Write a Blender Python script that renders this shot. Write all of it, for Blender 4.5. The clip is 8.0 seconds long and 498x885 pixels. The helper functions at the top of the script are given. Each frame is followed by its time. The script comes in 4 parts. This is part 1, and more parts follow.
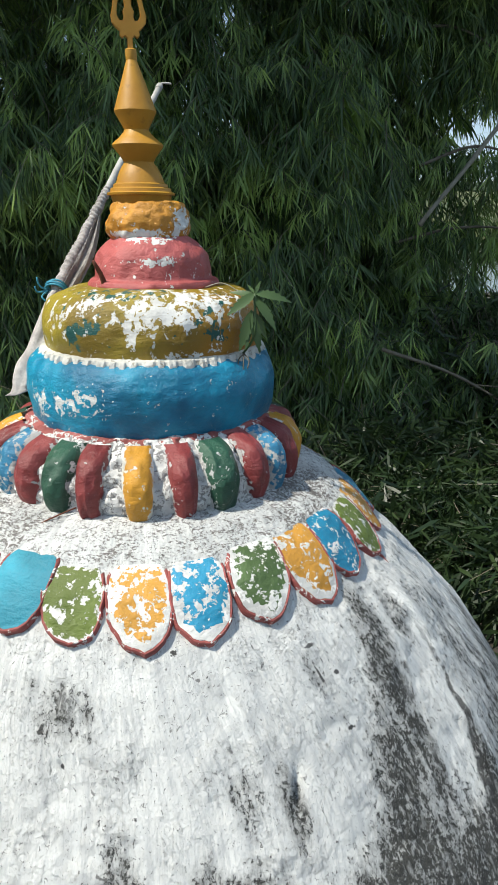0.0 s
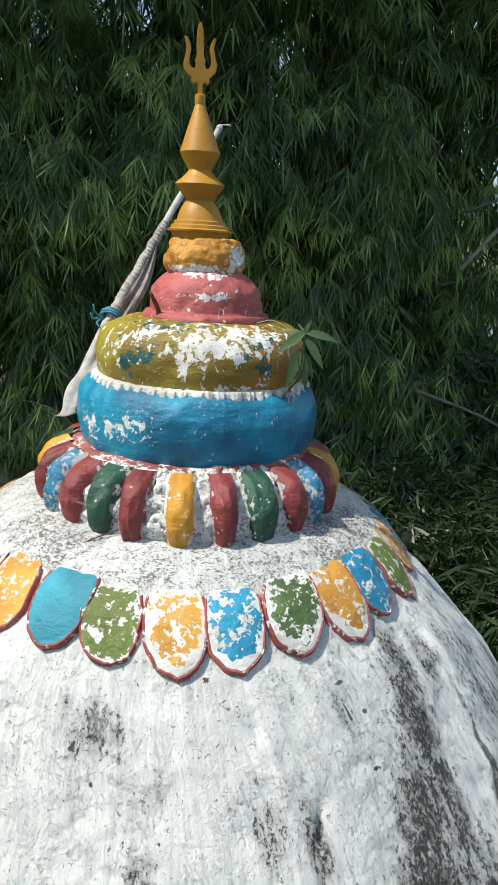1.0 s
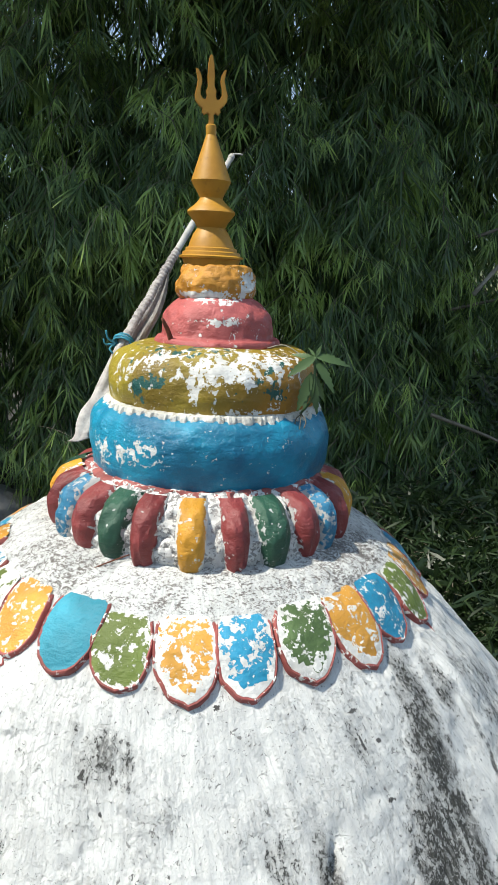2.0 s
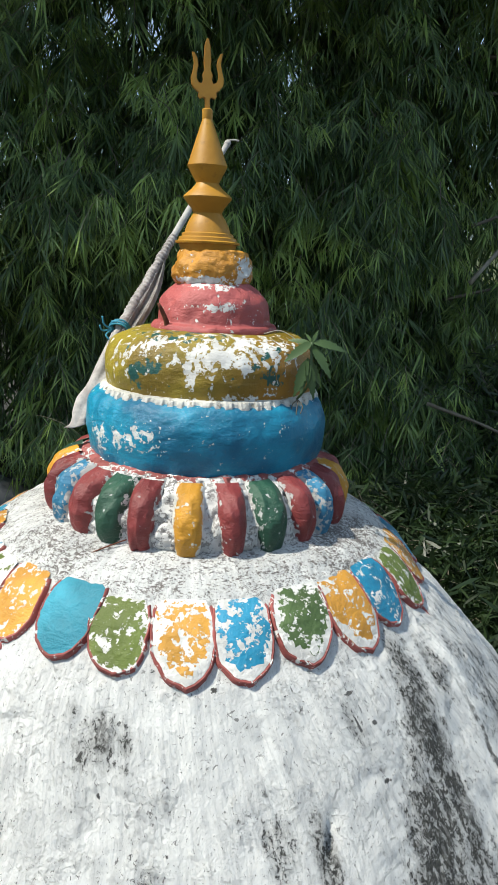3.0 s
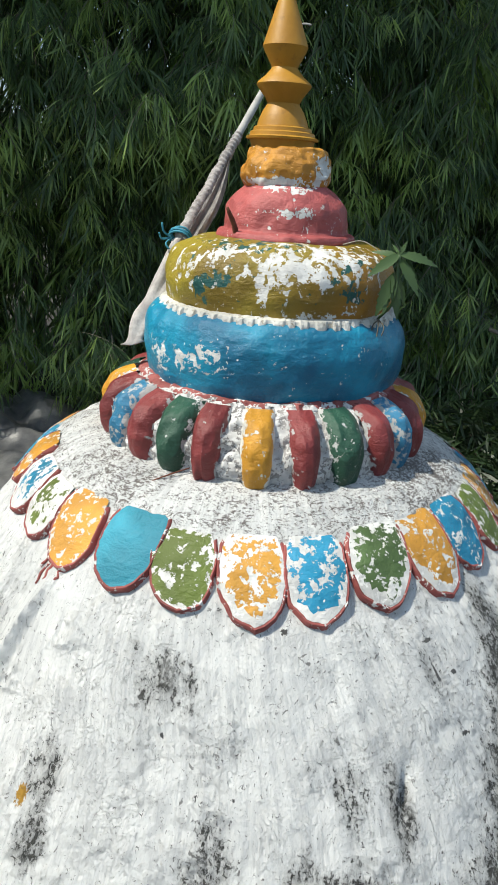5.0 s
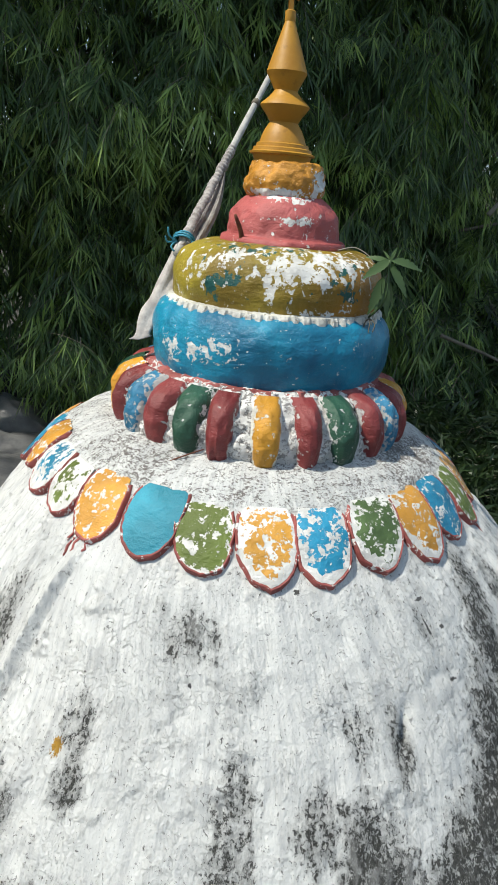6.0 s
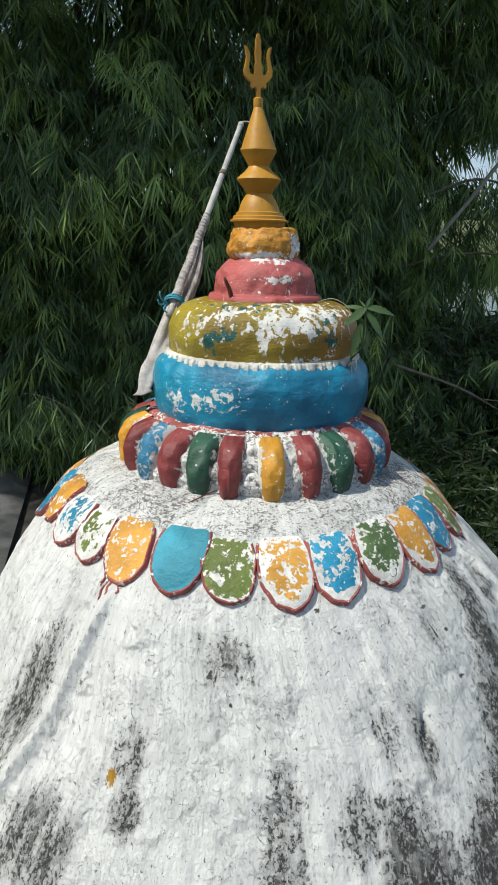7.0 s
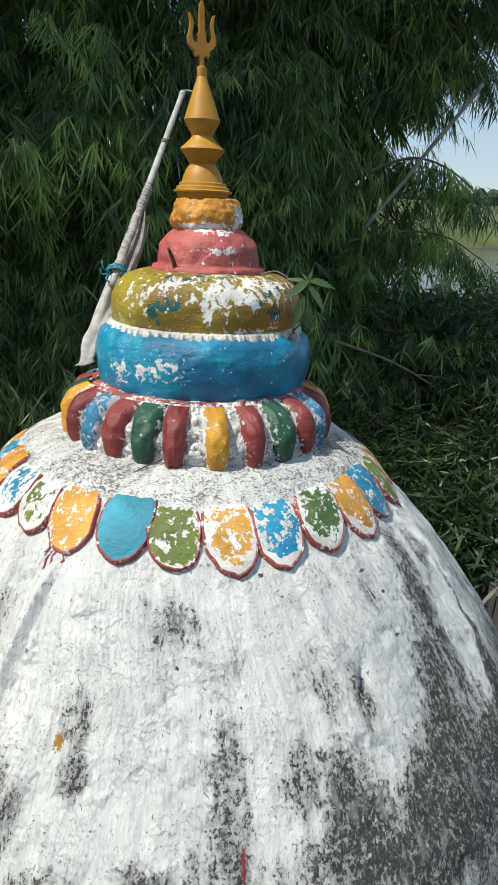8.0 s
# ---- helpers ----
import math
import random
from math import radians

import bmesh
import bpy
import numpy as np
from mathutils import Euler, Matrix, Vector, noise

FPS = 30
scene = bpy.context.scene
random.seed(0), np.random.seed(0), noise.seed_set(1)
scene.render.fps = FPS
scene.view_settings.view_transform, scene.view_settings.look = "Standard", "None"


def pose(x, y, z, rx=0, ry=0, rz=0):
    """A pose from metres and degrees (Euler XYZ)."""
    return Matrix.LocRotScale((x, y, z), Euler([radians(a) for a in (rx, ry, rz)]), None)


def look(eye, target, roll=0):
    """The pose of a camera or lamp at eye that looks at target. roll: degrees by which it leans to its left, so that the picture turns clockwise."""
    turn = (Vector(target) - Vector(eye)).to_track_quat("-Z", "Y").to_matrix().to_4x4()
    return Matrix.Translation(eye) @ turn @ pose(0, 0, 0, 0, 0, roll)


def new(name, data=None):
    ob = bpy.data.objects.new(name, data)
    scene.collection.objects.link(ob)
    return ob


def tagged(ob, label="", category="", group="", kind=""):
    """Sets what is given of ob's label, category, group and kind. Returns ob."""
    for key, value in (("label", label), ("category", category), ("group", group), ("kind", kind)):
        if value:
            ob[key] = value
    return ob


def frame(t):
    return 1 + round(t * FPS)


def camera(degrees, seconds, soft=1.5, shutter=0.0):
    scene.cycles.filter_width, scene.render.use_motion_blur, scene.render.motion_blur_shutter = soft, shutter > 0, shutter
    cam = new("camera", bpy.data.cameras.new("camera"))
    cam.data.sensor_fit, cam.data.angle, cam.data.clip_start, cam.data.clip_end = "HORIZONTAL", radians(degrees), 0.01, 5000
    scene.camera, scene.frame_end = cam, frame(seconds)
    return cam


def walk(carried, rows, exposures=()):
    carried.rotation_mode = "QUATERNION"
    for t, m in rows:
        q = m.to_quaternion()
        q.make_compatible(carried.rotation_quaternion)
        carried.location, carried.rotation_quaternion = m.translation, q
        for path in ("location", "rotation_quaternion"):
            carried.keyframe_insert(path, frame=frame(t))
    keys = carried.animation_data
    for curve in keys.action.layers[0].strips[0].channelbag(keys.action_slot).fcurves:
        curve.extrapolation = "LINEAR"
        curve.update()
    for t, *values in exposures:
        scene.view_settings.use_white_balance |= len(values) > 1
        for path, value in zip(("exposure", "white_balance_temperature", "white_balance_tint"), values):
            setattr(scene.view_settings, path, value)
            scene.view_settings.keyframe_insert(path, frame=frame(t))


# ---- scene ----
# the camera: seconds, place, turns
cam = camera(38.77, 8.0)
ROWS = [
    (0.0, 0.0001, -1.7664, 1.6560, 72.48, -0.09, -8.67),
    (0.5, -0.0173, -1.7684, 1.6618, 71.80, -1.12, -6.90),
    (1.0, -0.0447, -1.7912, 1.6714, 74.84, -3.03, -5.79),
    (1.5, -0.0347, -1.7968, 1.6764, 78.11, -3.17, -7.97),
    (1.7, -0.0384, -1.7902, 1.6755, 77.35, -2.67, -5.58),
    (2.8, -0.0228, -1.7934, 1.6562, 76.44, -2.45, -4.05),
    (3.0, -0.0366, -1.7962, 1.6578, 76.11, -2.56, -4.95),
    (3.5, 0.0011, -1.7697, 1.6332, 71.89, 0.51, -5.41),
    (4.0, 0.0573, -1.7454, 1.6303, 71.91, 1.91, -0.92),
    (4.5, 0.0879, -1.6834, 1.6238, 70.65, -0.14, 3.48),
    (4.7, 0.0230, -1.6621, 1.6241, 69.62, -1.02, 1.79),
    (5.8, -0.2591, -1.7568, 1.6139, 70.36, -6.95, -7.20),
    (6.0, -0.2540, -1.8146, 1.6135, 70.70, -4.81, -6.21),
    (6.5, -0.3048, -1.9085, 1.6271, 68.75, -1.55, -8.30),
    (7.0, -0.3994, -1.9497, 1.6574, 74.16, -1.11, -11.24),
    (7.5, -0.4119, -1.9864, 1.6796, 76.24, -1.88, -14.66),
    (8.0, -0.4217, -1.9759, 1.6495, 72.40, -2.52, -16.08),
]
walk(cam, [(t, pose(x, y, z, rx, ry, rz)) for t, x, y, z, rx, ry, rz in ROWS],
     exposures=[(t, e, 7000, 6) for t, e in ((0.0, 0.27), (0.5, 0.28), (1.0, 0.26), (1.5, 0.42), (3.0, 0.24), (4.0, 0.22), (5.2, 0.16), (6.0, 0.10), (6.5, -0.03), (7.0, 0.0), (7.5, 0.08), (8.0, 0.10))])

# ---- light ----
SUN_AZ, SUN_EL = radians(-75), radians(57)      # azimuth from -y towards +x, height
to_sun = Vector((math.sin(SUN_AZ) * math.cos(SUN_EL), -math.cos(SUN_AZ) * math.cos(SUN_EL), math.sin(SUN_EL)))
world = bpy.data.worlds.new("sky")
scene.world = world
world.use_nodes = True
wn = world.node_tree.nodes
sky = wn.new("ShaderNodeTexSky")
sky.sky_type, sky.sun_disc = "NISHITA", False
sky.sun_elevation, sky.sun_rotation = SUN_EL, math.atan2(to_sun.x, to_sun.y)
sky.dust_density, sky.air_density, sky.ozone_density = 0.7, 1.0, 1.3
wn["Background"].inputs["Strength"].default_value = 0.165
# thin even haze over the whole sky
hazy = wn.new("ShaderNodeMix")
hazy.data_type = "RGBA"
hazy.inputs[0].default_value, hazy.inputs[7].default_value = 0.62, (2.05, 2.80, 3.95, 1)
world.node_tree.links.new(sky.outputs[0], hazy.inputs[6])
world.node_tree.links.new(hazy.outputs[2], wn["Background"].inputs["Color"])
sun = new("sun", bpy.data.lights.new("sun", "SUN"))
sun.data.energy, sun.data.angle, sun.data.color = 4.5, radians(0.55), (1.0, 0.975, 0.93)
sun.matrix_world = look(to_sun * 30, (0, 0, 0))


# ---- materials ----
class Nodes:
    """A material's node tree, with short ways to add to it."""

    def __init__(self, name):
        self.mat = bpy.data.materials.new(name)
        self.mat.use_nodes = True
        self.tree = self.mat.node_tree
        self.bsdf = self.tree.nodes["Principled BSDF"]
        self.coord = self.tree.nodes.new("ShaderNodeTexCoord").outputs["Object"]

    def link(self, value, socket):
        if isinstance(value, bpy.types.NodeSocket):
            self.tree.links.new(value, socket)
        elif isinstance(value, (tuple, list)) and len(value) == 3 and len(socket.default_value) == 4:
            socket.default_value = (*value, 1)
        else:
            socket.default_value = value

    def noise(self, scale, detail=5, rough=0.55, coord=None, stretch=None, distort=0.0):
        n = self.tree.nodes.new("ShaderNodeTexNoise")
        c = coord or self.coord
        if stretch:
            m = self.tree.nodes.new("ShaderNodeMapping")
            m.inputs["Scale"].default_value = stretch
            self.link(c, m.inputs["Vector"])
            c = m.outputs[0]
        self.link(c, n.inputs["Vector"])
        n.inputs["Scale"].default_value, n.inputs["Detail"].default_value = scale, detail
        n.inputs["Roughness"].default_value, n.inputs["Distortion"].default_value = rough, distort
        return n.outputs["Fac"]

    def math(self, op, a, b=0.0, c=0.0):
        n = self.tree.nodes.new("ShaderNodeMath")
        n.operation = op
        for v, s in zip((a, b, c), n.inputs):
            self.link(v, s)
        return n.outputs[0]

    def step(self, value, low, high, out0=0.0, out1=1.0):
        n = self.tree.nodes.new("ShaderNodeMapRange")
        n.interpolation_type = "SMOOTHSTEP"
        self.link(value, n.inputs["Value"])
        for k, v in zip(("From Min", "From Max", "To Min", "To Max"), (low, high, out0, out1)):
            n.inputs[k].default_value = v
        return n.outputs["Result"]

    def mix(self, fac, a, b, blend="MIX"):
        n = self.tree.nodes.new("ShaderNodeMix")
        n.data_type, n.blend_type = "RGBA", blend
        self.link(fac, n.inputs[0])
        self.link(a, n.inputs[6])
        self.link(b, n.inputs[7])
        return n.outputs[2]

    def blob(self, centre, size):
        """1 at centre, falling to 0 at the given half sizes."""
        m = self.tree.nodes.new("ShaderNodeMapping")
        m.vector_type = "TEXTURE"
        m.inputs["Location"].default_value, m.inputs["Scale"].default_value = centre, size
        self.link(self.coord, m.inputs["Vector"])
        g = self.tree.nodes.new("ShaderNodeTexGradient")
        g.gradient_type = "SPHERICAL"
        self.link(m.outputs[0], g.inputs["Vector"])
        return g.outputs["Fac"]

    def random(self):
        return self.tree.nodes.new("ShaderNodeObjectInfo").outputs["Random"]

    def island(self):
        return self.tree.nodes.new("ShaderNodeNewGeometry").outputs["Random Per Island"]

    def bump(self, height, strength=0.4, distance=0.003, under=None):
        n = self.tree.nodes.new("ShaderNodeBump")
        n.inputs["Strength"].default_value, n.inputs["Distance"].default_value = strength, distance
        self.link(height, n.inputs["Height"])
        if under:
            self.link(under, n.inputs["Normal"])
        return n.outputs[0]

    def done(self, colour, rough=0.7, normal=None, **more):
        self.link(colour, self.bsdf.inputs["Base Color"])
        self.link(rough, self.bsdf.inputs["Roughness"])
        if normal:
            self.link(normal, self.bsdf.inputs["Normal"])
        for k, v in more.items():
            self.link(v, self.bsdf.inputs[k.replace("_", " ")])
        return self.mat


LIME = (0.74, 0.73, 0.70)


def peeling(name, paint, chips=0.62, grain=16.0, under=LIME, patches=(), second=None, rough=0.42, fade=None, amber=None, margin=None):
    """Old oil paint over lime plaster, flaked off where the noise passes the threshold."""
    n = Nodes(name)
    flake = n.noise(grain, 9, 0.62, distort=0.6)
    fine = n.noise(grain * 2.6, 7, 0.65)
    score = n.math("MULTIPLY_ADD", fine, 0.46, n.math("MULTIPLY", flake, 0.66))
    for centre, size, weight in patches:
        score = n.math("MULTIPLY_ADD", n.blob(centre, size), weight, score)
    if margin:
        # the brush stopped short of the edge, raggedly
        rim = n.tree.nodes.new("ShaderNodeAttribute")
        rim.attribute_name = "rim"
        rag = n.math("MULTIPLY_ADD", n.math("SUBTRACT", n.noise(38.0, 6, 0.7), 0.5), 1.3, rim.outputs["Fac"])
        score = n.math("MULTIPLY_ADD", n.step(rag, margin, margin + 0.30), 0.24, score)
    bare = n.step(score, chips - 0.008, chips + 0.006)
    tone = n.noise(7.0, 4)
    dark = tuple(0.72 * c for c in paint)
    light = fade or tuple(min(1, 1.18 * c + 0.01) for c in paint)
    col = n.mix(n.step(tone, 0.35, 0.68), dark, light)
    col = n.mix(n.step(n.noise(60.0, 3), 0.45, 0.75, 0, 0.25), col, dark)
    if amber:
        tint, centre, size = amber
        col = n.mix(n.step(n.math("MULTIPLY_ADD", n.math("SUBTRACT", tone, 0.5), 1.2, n.blob(centre, size)), 0.1, 0.7), col, tint)
    if second:
        colour2, places, limit = second
        s2 = n.noise(grain * 1.1, 7, 0.6, stretch=(1.3, 0.9, 1.1))
        for centre, size, weight in places:
            s2 = n.math("MULTIPLY_ADD", n.blob(centre, size), weight, s2)
        col = n.mix(n.step(s2, limit, limit + 0.015), col, colour2)
    base = n.mix(n.step(n.noise(30.0, 6), 0.4, 0.7), under, tuple(0.72 * c for c in under))
    colour = n.mix(bare, col, base)
    low = n.bump(n.noise(20.0, 8, 0.66), 0.8, 0.013)
    # the brush went round the ring
    low = n.bump(n.noise(34.0, 6, 0.65, stretch=(0.5, 0.5, 3.2)), 0.45, 0.004, low)
    low = n.bump(n.noise(46.0, 5, 0.6, stretch=(0.5, 0.5, 1.4)), 0.5, 0.004, low)
    edge = n.bump(n.math("SUBTRACT", 1.0, bare), 0.6, 0.0018, low)
    fin = n.bump(n.noise(140.0, 3), 0.18, 0.0015, edge)
    return n.done(colour, n.mix(bare, (rough,) * 3, (0.85,) * 3), fin)


def make_plaster():
    """Limewashed plaster, scoured by rain, with black mould that runs down in streaks."""
    n = Nodes("limewash")
    sep = n.tree.nodes.new("ShaderNodeSeparateXYZ")
    n.link(n.coord, sep.inputs[0])
    x, y, z = sep.outputs
    # the axis wanders a little below the petals
    off = n.step(z, 0.0, -0.3)
    x = n.math("MULTIPLY_ADD", off, -0.055, x)
    y = n.math("MULTIPLY_ADD", off, -0.02, y)
    az = n.math("ARCTAN2", x, n.math("MULTIPLY", y, -1.0))
    far = n.math("SQRT", n.math("ADD", n.math("MULTIPLY", x, x), n.math("MULTIPLY", y, y)))

    def vector(u, v):
        comb = n.tree.nodes.new("ShaderNodeCombineXYZ")
        n.link(u, comb.inputs[0])
        n.link(v, comb.inputs[1])
        return comb.outputs[0]

    run = vector(az, n.math("MULTIPLY", z, 0.20))
    flat = vector(n.math("MULTIPLY", az, 0.8), z)

    def patch(u, v, wide, high, tilt):
        m = n.tree.nodes.new("ShaderNodeMapping")
        m.vector_type = "TEXTURE"
        m.inputs["Location"].default_value, m.inputs["Scale"].default_value = (u, v, 0), (wide, high, 1)
        m.inputs["Rotation"].default_value = (0, 0, radians(tilt))
        n.link(flat, m.inputs["Vector"])
        g = n.tree.nodes.new("ShaderNodeTexGradient")
        g.gradient_type = "SPHERICAL"
        n.link(m.outputs[0], g.inputs["Vector"])
        return g.outputs["Fac"]

    streak = n.noise(13.0, 6, 0.6, run)
    thread = n.noise(42.0, 5, 0.6, run)
    hair = n.noise(110.0, 4, 0.6, run)
    ragged = n.noise(15.0, 8, 0.7)
    fleck = n.noise(42.0, 9, 0.78, stretch=(1, 1, 0.6))
    grit = n.noise(125.0, 7, 0.78, stretch=(1, 1, 0.55), distort=0.6)
    zone = n.math("MULTIPLY", n.step(z, -0.38, -0.75), 0.42)
    # the side away from the sun: mould thickened, painting in that flank's shade too
    zone = n.math("MULTIPLY_ADD", n.math("MULTIPLY", n.step(az, 0.25, 0.8), n.step(z, -0.28, -0.55)), 1.5, zone)
    for u, v, wide, high, tilt, weight in MOULD:
        zone = n.math("MULTIPLY_ADD", n.step(patch(u, v, wide, high, tilt), 0.0, 0.75), weight, zone)
    zone = n.math("MULTIPLY", zone, n.step(n.math("MULTIPLY_ADD", thread, 0.35, n.math("MULTIPLY", streak, 0.65)), 0.40, 0.58, 0.60, 1.25))
    zone = n.math("MULTIPLY_ADD", n.math("SUBTRACT", ragged, 0.5), 1.35, zone)
    grown = n.tree.nodes.new("ShaderNodeMapRange")
    n.link(zone, grown.inputs["Value"])
    for key, value in zip(("From Min", "From Max", "To Min", "To Max"), (-0.10, 1.5, 0.0, 1.30)):
        grown.inputs[key].default_value = value
    grown = grown.outputs["Result"]
    speck = n.math("MULTIPLY_ADD", grit, 0.95, n.math("MULTIPLY_ADD", thread, 0.25, n.math("MULTIPLY", fleck, 0.50)))
    mould = n.step(n.math("MULTIPLY_ADD", grown, 0.132, speck), 0.952, 1.005)
    mould = n.math("MULTIPLY", mould, n.step(grown, 0.03, 0.40))
    # rain has washed runs of it away again
    washed = n.math("MULTIPLY_ADD", thread, 0.5, n.math("MULTIPLY", n.noise(24.0, 8, 0.72, stretch=(1, 1, 0.55)), 0.5))
    mould = n.math("MULTIPLY", mould, n.step(washed, 0.53, 0.60, 1.0, 0.45))
    white = n.mix(n.step(n.noise(6.0, 6), 0.35, 0.7), (0.86, 0.86, 0.835), (0.77, 0.775, 0.755))
    white = n.mix(n.step(streak, 0.44, 0.66, 0, 0.34), white, (0.52, 0.53, 0.54))
    white = n.mix(n.step(thread, 0.48, 0.64, 0, 0.40), white, (0.48, 0.49, 0.50))
    white = n.mix(n.step(hair, 0.52, 0.66, 0, 0.35), white, (0.46, 0.47, 0.48))
    white = n.mix(n.step(fleck, 0.57, 0.72, 0, 0.55), white, (0.42, 0.42, 0.41))
    # coats of wash that have flaked off in plates
    plates = n.noise(11.0, 7, 0.55, distort=0.5)
    coat = n.math("ADD", n.step(plates, 0.455, 0.465), n.step(plates, 0.555, 0.563))
    coat = n.math("ADD", coat, n.step(n.noise(24.0, 5, 0.55, distort=0.7), 0.56, 0.57))
    coat = n.math("MULTIPLY", coat, n.step(n.noise(4.5, 4), 0.44, 0.56))
    white = n.mix(n.math("MULTIPLY", coat, 0.10), white, (0.40, 0.41, 0.42))
    haze = n.step(n.math("MULTIPLY_ADD", n.math("SUBTRACT", fleck, 0.5), 1.5, zone), 0.0, 0.9)
    grime = n.mix(n.step(n.noise(85.0, 7, 0.8, stretch=(1, 1, 0.4)), 0.40, 0.62), (0.12, 0.12, 0.112), (0.50, 0.50, 0.49))
    white = n.mix(n.math("MULTIPLY", haze, 0.66), white, grime)
    # the shelf above the painted petals is scoured grey along the trowel's way
    stroke = n.noise(42.0, 8, 0.72, vector(n.math("MULTIPLY", az, 0.42), n.math("MULTIPLY", far, 2.6)), distort=2.2)
    scour = n.math("MULTIPLY_ADD", n.noise(60.0, 8, 0.8, distort=1.5), 0.55, n.math("MULTIPLY", stroke, 0.45))
    # the blob darkens the shelf right of the ribs: dirt plus painted spire shadow
    worn = n.math("MULTIPLY_ADD", n.math("SUBTRACT", n.noise(9.0, 4), 0.5), 0.18, n.math("MULTIPLY_ADD", n.blob((0.36, -0.26, 0.16), (0.16, 0.22, 0.08)), 0.07, scour))
    shelf = n.math("MULTIPLY", n.step(z, 0.085, 0.125), n.step(worn, 0.510, 0.552, 0.0, 0.9))
    white = n.mix(shelf, white, (0.13, 0.108, 0.097))
    black = n.mix(n.step(n.noise(150.0, 6, 0.85), 0.42, 0.60), (0.005, 0.005, 0.005), (0.055, 0.057, 0.047))
    colour = n.mix(n.math("MULTIPLY", mould, 0.93), white, black)
    # pits are dark flecks in the colour alone, without depth
    pits = n.math("MULTIPLY", n.step(n.noise(55.0, 4, 0.6, distort=1.2), 0.640, 0.672), n.step(n.noise(7.0, 3), 0.45, 0.57))
    colour = n.mix(n.math("MULTIPLY", pits, 0.75), colour, (0.09, 0.088, 0.085))
    for u, v, wide, high, tint in SPOTS:
        spot = n.step(n.math("MULTIPLY_ADD", n.math("SUBTRACT", grit, 0.5), 3.0, patch(u, v, 1.3 * wide, 1.3 * high, 0)), 0.34, 0.42)
        colour = n.mix(spot, colour, tint)
    # the long crack beside the second hip, gaping lower down, its inner shade painted dark
    gap = n.math("ABSOLUTE", n.math("SUBTRACT", az, n.math("MULTIPLY_ADD", z, 0.47, n.math("MULTIPLY_ADD", n.math("SUBTRACT", ragged, 0.5), 0.05, 0.965))))
    gap = n.math("MULTIPLY_ADD", n.step(z, -0.20, -0.42), -0.014, gap)
    crack = n.math("MULTIPLY", n.step(gap, 0.009, 0.003), n.math("MULTIPLY", n.step(z, -0.06, -0.24), n.step(fleck, 0.40, 0.52)))
    colour = n.mix(n.math("MULTIPLY", crack, 0.88), colour, (0.045, 0.045, 0.045))
    b = n.bump(n.noise(15.0, 9, 0.72), 0.6, 0.018)
    b = n.bump(coat, 0.9, 0.008, b)
    b = n.bump(n.math("MULTIPLY_ADD", hair, 0.5, thread), 0.55, 0.006, b)
    b = n.bump(n.noise(38.0, 8, 0.72, stretch=(1, 1, 0.5)), 0.9, 0.009, b)
    b = n.bump(n.math("SUBTRACT", grit, n.math("MULTIPLY_ADD", crack, 1.5, n.math("MULTIPLY", mould, 0.9))), 0.75, 0.005, b)
    return n.done(colour, 0.88, b)


# mould patches on the unrolled dome: place (azimuth times 0.8, height), half sizes, tilt, weight
MOULD = [
    (-0.757, -0.265, 0.085, 0.22, -10, 1.0), (-0.45, -0.29, 0.060, 0.085, 0, 1.05), (-0.43, -0.375, 0.05, 0.06, 0, 0.95),
    (-0.60, -0.475, 0.12, 0.12, -10, 1.0), (-0.458, -0.60, 0.065, 0.085, 0, 1.0), (-0.27, -0.545, 0.075, 0.075, 0, 1.0),
    (-0.215, -0.103, 0.11, 0.07, 0, 0.62), (-0.30, -0.065, 0.03, 0.03, 0, 0.5), (-0.13, -0.37, 0.065, 0.15, 0, 0.85), (-0.14, -0.53, 0.09, 0.14, 0, 0.7),
    (0.01, -0.365, 0.06, 0.10, 0, 0.8), (0.10, -0.43, 0.085, 0.16, 0, 1.1), (0.08, -0.57, 0.24, 0.13, 0, 0.8),
    (0.11, -0.235, 0.05, 0.07, 0, 0.6), (0.187, -0.27, 0.035, 0.09, 0, 0.95), (0.36, -0.10, 0.04, 0.07, -10, 0.55),
    (0.575, -0.095, 0.080, 0.16, -31, 0.95), (0.50, -0.215, 0.115, 0.17, -27, 0.95), (0.44, -0.32, 0.14, 0.16, -25, 0.95),
    (0.36, -0.44, 0.17, 0.14, 0, 1.3), (0.28, -0.55, 0.27, 0.15, 0, 1.2), (0.55, -0.52, 0.18, 0.13, 0, 1.35),
    (0.64, -0.385, 0.035, 0.13, -15, 1.0), (1.05, -0.31, 0.08, 0.18, -40, 0.9), (0.90, -0.50, 0.22, 0.16, 0, 0.95), (0.70, -0.08, 0.045, 0.09, -25, 0.7),
    # wide patches that deepen the mould and paint shade on the right flank
    (0.84, -0.26, 0.20, 0.34, -20, 0.5), (0.36, -0.52, 0.30, 0.16, 0, 0.35), (0.75, -0.62, 0.30, 0.20, 0, 1.2), (0.20, -0.52, 0.30, 0.17, 0, 0.4),
]
# dabs of paint, and dark spots that paint the shade inside small broken-out holes
SPOTS = [
    (-0.476, -0.329, 0.012, 0.017, (0.45, 0.24, 0.03)), (-0.108, -0.495, 0.005, 0.034, (0.36, 0.05, 0.06)), (0.043, -0.020, 0.010, 0.005, (0.09, 0.088, 0.085)),
    (0.367, -0.099, 0.004, 0.020, (0.10, 0.10, 0.10)), (0.41, -0.105, 0.008, 0.004, (0.10, 0.10, 0.10)), (0.37, -0.19, 0.009, 0.004, (0.06, 0.06, 0.06)),
    (0.385, -0.055, 0.016, 0.0035, (0.12, 0.12, 0.118)), (-0.224, -0.174, 0.005, 0.005, (0.10, 0.10, 0.10)),
]
plaster = make_plaster()

